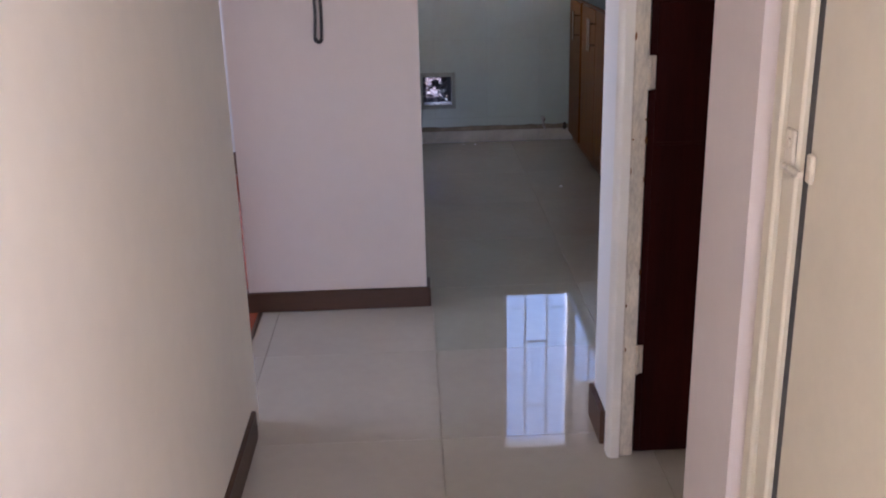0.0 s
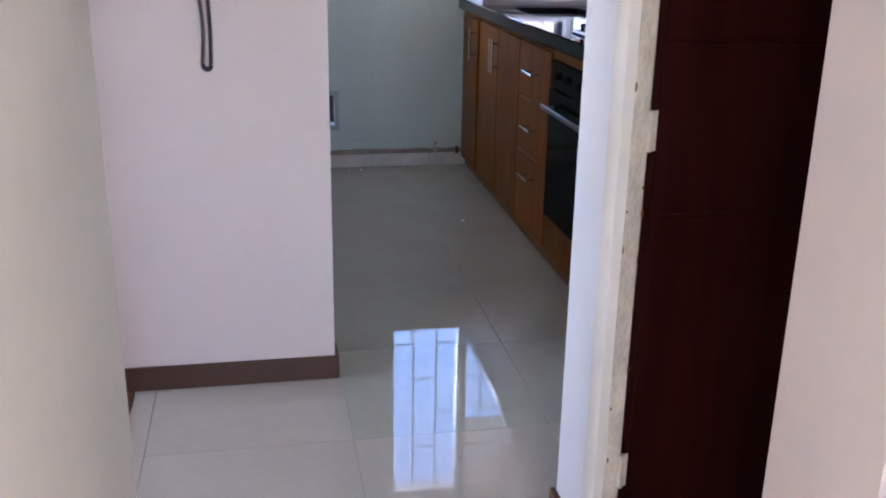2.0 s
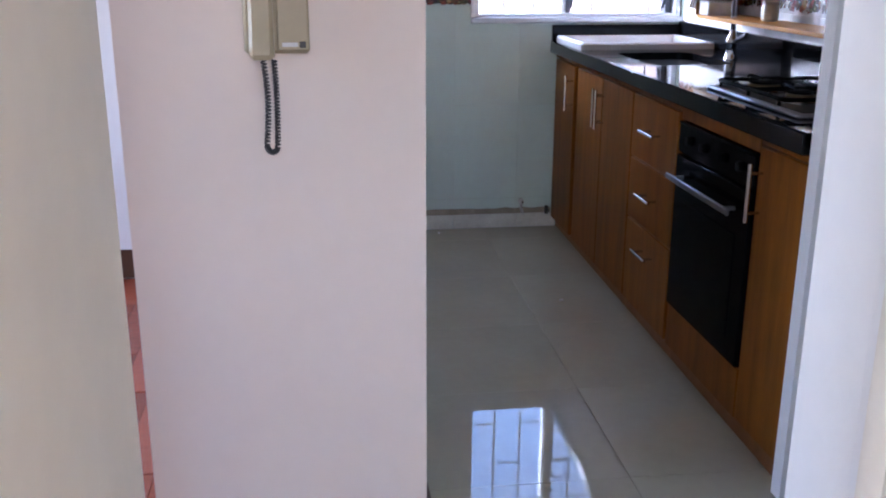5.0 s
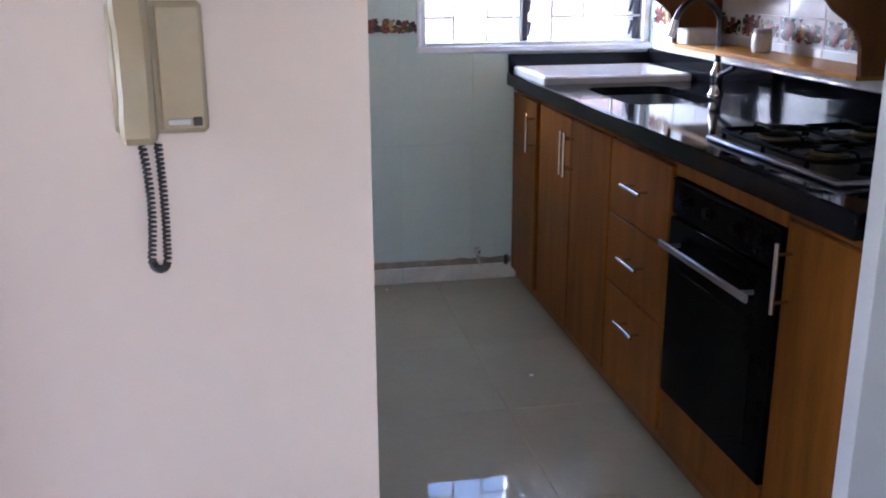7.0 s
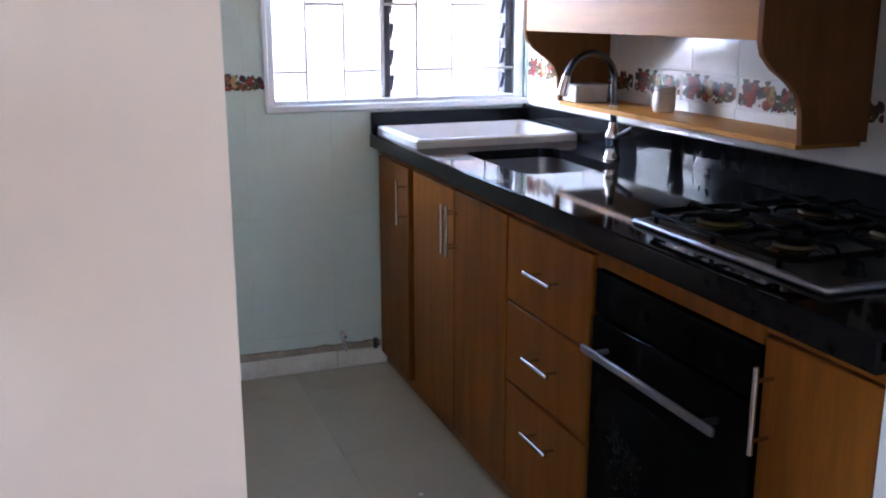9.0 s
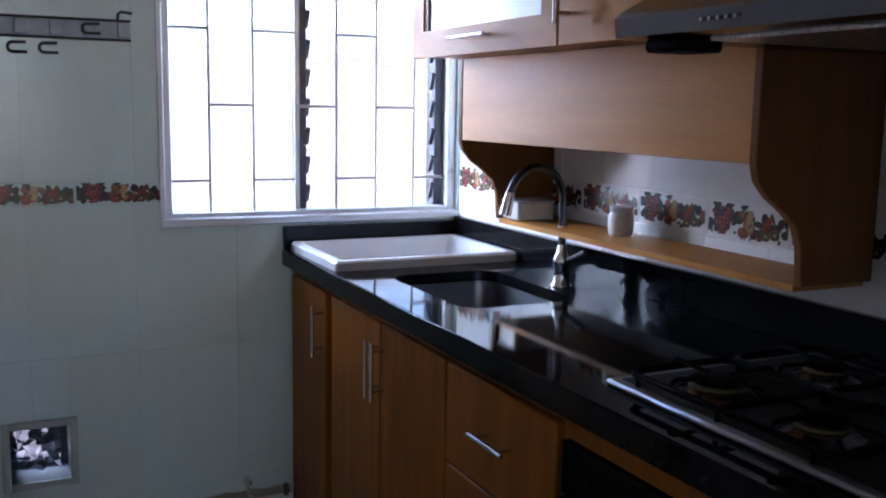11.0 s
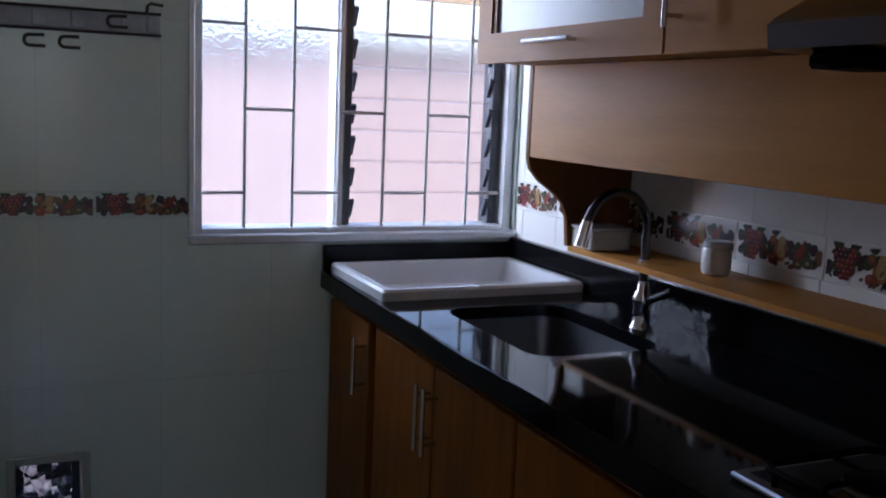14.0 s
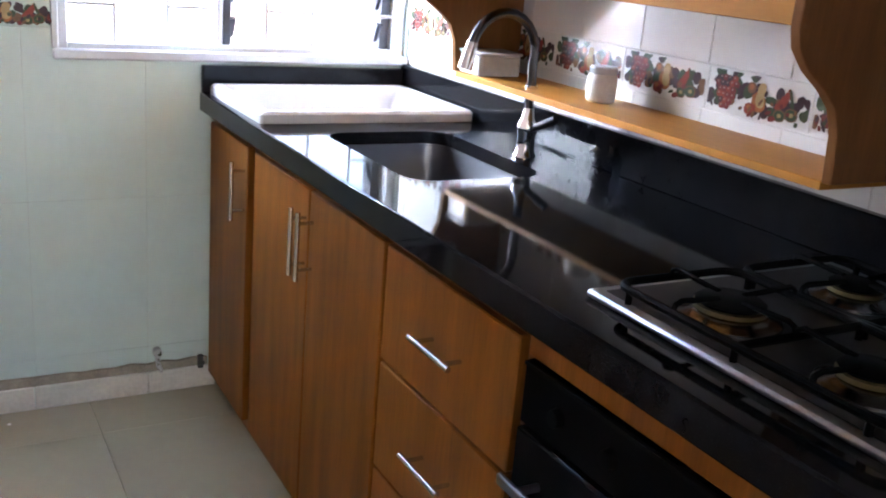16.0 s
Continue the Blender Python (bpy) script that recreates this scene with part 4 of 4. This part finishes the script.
def without(rect, hole):
    """What is left of a rectangle beside a rectangular opening."""
    a0, a1, b0, b1 = rect
    h0, h1, k0, k1 = hole
    if h1 <= a0 or h0 >= a1 or k1 <= b0 or k0 >= b1:
        return [rect]
    left = [(a0, max(a0, h0), b0, b1), (min(a1, h1), a1, b0, b1), (max(a0, h0), min(a1, h1), b0, max(b0, k0)), (max(a0, h0), min(a1, h1), min(b1, k1), b1)]
    return [r for r in left if r[1] - r[0] > 0.006 and r[3] - r[2] > 0.006]


FRUIT_MESHES = []


def fruit_mesh(seed, wide, high, fill):
    """A painted group of fruit, a hair proud of its tile: ovals of several colours on the x-z plane."""
    rnd = random.Random(seed)
    bm = bmesh.new()
    lift = 0.0

    def oval(cx, cz, rx, rz, turn, mi):
        nonlocal lift
        lift += 0.00002
        vs = []
        for k in range(10):
            a = 2 * math.pi * k / 10
            u, w = rx * math.cos(a), rz * math.sin(a) * (1 + 0.15 * math.cos(2 * a + turn))
            vs.append(bm.verts.new((max(0.003, min(wide - 0.003, cx + u * math.cos(turn) - w * math.sin(turn))), -0.0005 - lift, max(0.003, min(high - 0.003, cz + u * math.sin(turn) + w * math.cos(turn))))))
        bm.faces.new(vs).material_index = mi

    def leaf(cx, cz, size, turn):
        for k in range(3):
            a = turn + (k - 1) * 0.9
            oval(cx + 0.6 * size * math.cos(a), cz + 0.6 * size * math.sin(a), size, size * 0.42, a, rnd.choice((3, 3, 0)))

    def grapes(cx):
        leaf(cx - 0.012, high * 0.80, 0.016, 2.6)
        leaf(cx + 0.014, high * 0.84, 0.015, 0.5)
        leaf(cx - 0.016, high * 0.46, 0.012, 3.3)
        for row, count in enumerate((4, 5, 4, 4, 3, 2)):
            for k in range(count):
                x, z = cx + (k - (count - 1) / 2) * 0.0112 + rnd.uniform(-0.001, 0.001), high * (0.80 - 0.125 * row) + rnd.uniform(-0.001, 0.001)
                oval(x, z, 0.0076, 0.0072, 0, rnd.choice((0, 1, 1, 6)))
                oval(x - 0.0015, z + 0.0018, 0.0022, 0.0018, 0.5, 7)

    def pears(cx):
        leaf(cx - 0.012, high * 0.86, 0.010, 1.9)
        oval(cx, high * 0.42, 0.017, 0.021, 0.25, 2)
        oval(cx + 0.004, high * 0.70, 0.010, 0.014, -0.25, 4)
        oval(cx + 0.003, high * 0.46, 0.011, 0.016, 0.2, 4)
        oval(cx - 0.020, high * 0.70, 0.011, 0.012, 0.1, 5)
        oval(cx - 0.021, high * 0.72, 0.006, 0.007, 0.1, 2)
        oval(cx - 0.018, high * 0.24, 0.014, 0.013, 0, 6)
        oval(cx - 0.021, high * 0.29, 0.006, 0.005, 0, 2)

    def melon_and_kiwi(cx):
        for k in range(5):
            oval(cx + 0.004 * k, high * (0.46 + 0.075 * k), 0.015 - 0.0026 * k, 0.0075, 0.5, 6)
        oval(cx + 0.022, high * 0.62, 0.0035, 0.022, 0.35, 3)
        for dx, dz, size in ((0.000, 0.24, 0.014), (0.026, 0.30, 0.015)):
            oval(cx + dx, high * dz, size, size * 0.9, 0, 5)
            oval(cx + dx, high * dz, size * 0.82, size * 0.74, 0, 3)
            oval(cx + dx, high * dz, size * 0.34, size * 0.30, 0, 4)
        oval(cx - 0.016, high * 0.14, 0.009, 0.006, 0.2, 1)

    for k in range(fill):
        oval(wide * (k % 13 + 0.5) / 13 + rnd.uniform(-0.006, 0.006), rnd.uniform(0.22, 0.72) * high, rnd.uniform(0.009, 0.015), rnd.uniform(0.007, 0.012), rnd.uniform(0, 3), rnd.choice((3, 0, 5, 0)))
    grapes(wide * 0.20)
    pears(wide * 0.53)
    melon_and_kiwi(wide * 0.74)
    for k in range(14):
        oval(rnd.uniform(0.008, wide - 0.008), rnd.uniform(0.12, 0.45) * high, rnd.uniform(0.004, 0.008), rnd.uniform(0.003, 0.005), rnd.uniform(0, 3), rnd.choice((3, 5, 1, 0)))
    me = bpy.data.meshes.new("fruit_print")
    bm.to_mesh(me)
    bm.free()
    for m in FRUIT:
        me.materials.append(m)
    return me


BORDER = 0.25
PRINTS = [fruit_mesh(k, BORDER - 0.003, 0.066, 65) for k in range(3)]
PRINTS_E = [fruit_mesh(k + 7, BORDER - 0.003, 0.082, 39) for k in range(3)]
T = 0.0085
WALL_HOLES = ((WX0, WX1, WZ0, WZ1), (VX0, VX1, VZ0, VZ1))
for z0, z1 in ((0.0, 0.166), (0.166, 0.611), (0.611, 1.056), (1.125, 1.57), (1.57, 2.015), (2.015, H)):
    for x0, x1 in cells(-1.4745, -0.001, -0.17, 0.30):
        rects = [(x0 + 0.0005, x1 - 0.0005, z0 + 0.0005, z1 - 0.0005)]
        for hole in WALL_HOLES:
            rects = [r for q in rects for r in without(q, hole)]
        for r in rects:
            tile(wall_north, "wall_tile", (r[1] - r[0], T, r[3] - r[2]), (r[0], 0.0, r[2]), WALL_TILE, 0.0006)
n = 0
for x0, x1 in ((-1.4745, -1.2345), (-1.2345, -0.9865)):
    b = tile(wall_north, "border_tile", (x1 - x0 - 0.002, T, 0.066), (x0 + 0.001, 0.0, 1.0575), WALL_TILE)
    f = new("fruit_print", PRINTS[n % 3])
    f.parent, f.scale = b, ((x1 - x0 - 0.002) / (BORDER - 0.003), 1, 1)
    n += 1
for z0, z1 in ((0.0, 0.29), (0.29, 0.69), (0.69, 1.078), (1.162, 1.30), (1.30, 1.70), (1.70, 2.10), (2.10, H)):
    for y0, y1 in cells(-2.399, -0.001, -0.045, 0.20):
        tile(wall_east, "wall_tile", (T, y1 - y0 - 0.002, z1 - z0 - 0.002), (0.0, y0 + 0.001, z0 + 0.001), WALL_TILE_E)
for k in range(10):
    y1 = -0.002 - BORDER * k
    y0 = max(-2.399, y1 - BORDER)
    b = tile(wall_east, "border_tile", (T, y1 - y0 - 0.002, 0.083), (0.0, y0 + 0.001, 1.0785), WALL_TILE_E)
    f = new("fruit_print", PRINTS_E[k % 3])
    f.parent = b
    f.matrix_local = Matrix.Translation((0, y1 - y0 - 0.003, 0)) @ Matrix.Rotation(radians(-90), 4, "Z") @ Matrix.Diagonal(((y1 - y0 - 0.003) / BORDER, 1, 1, 1))
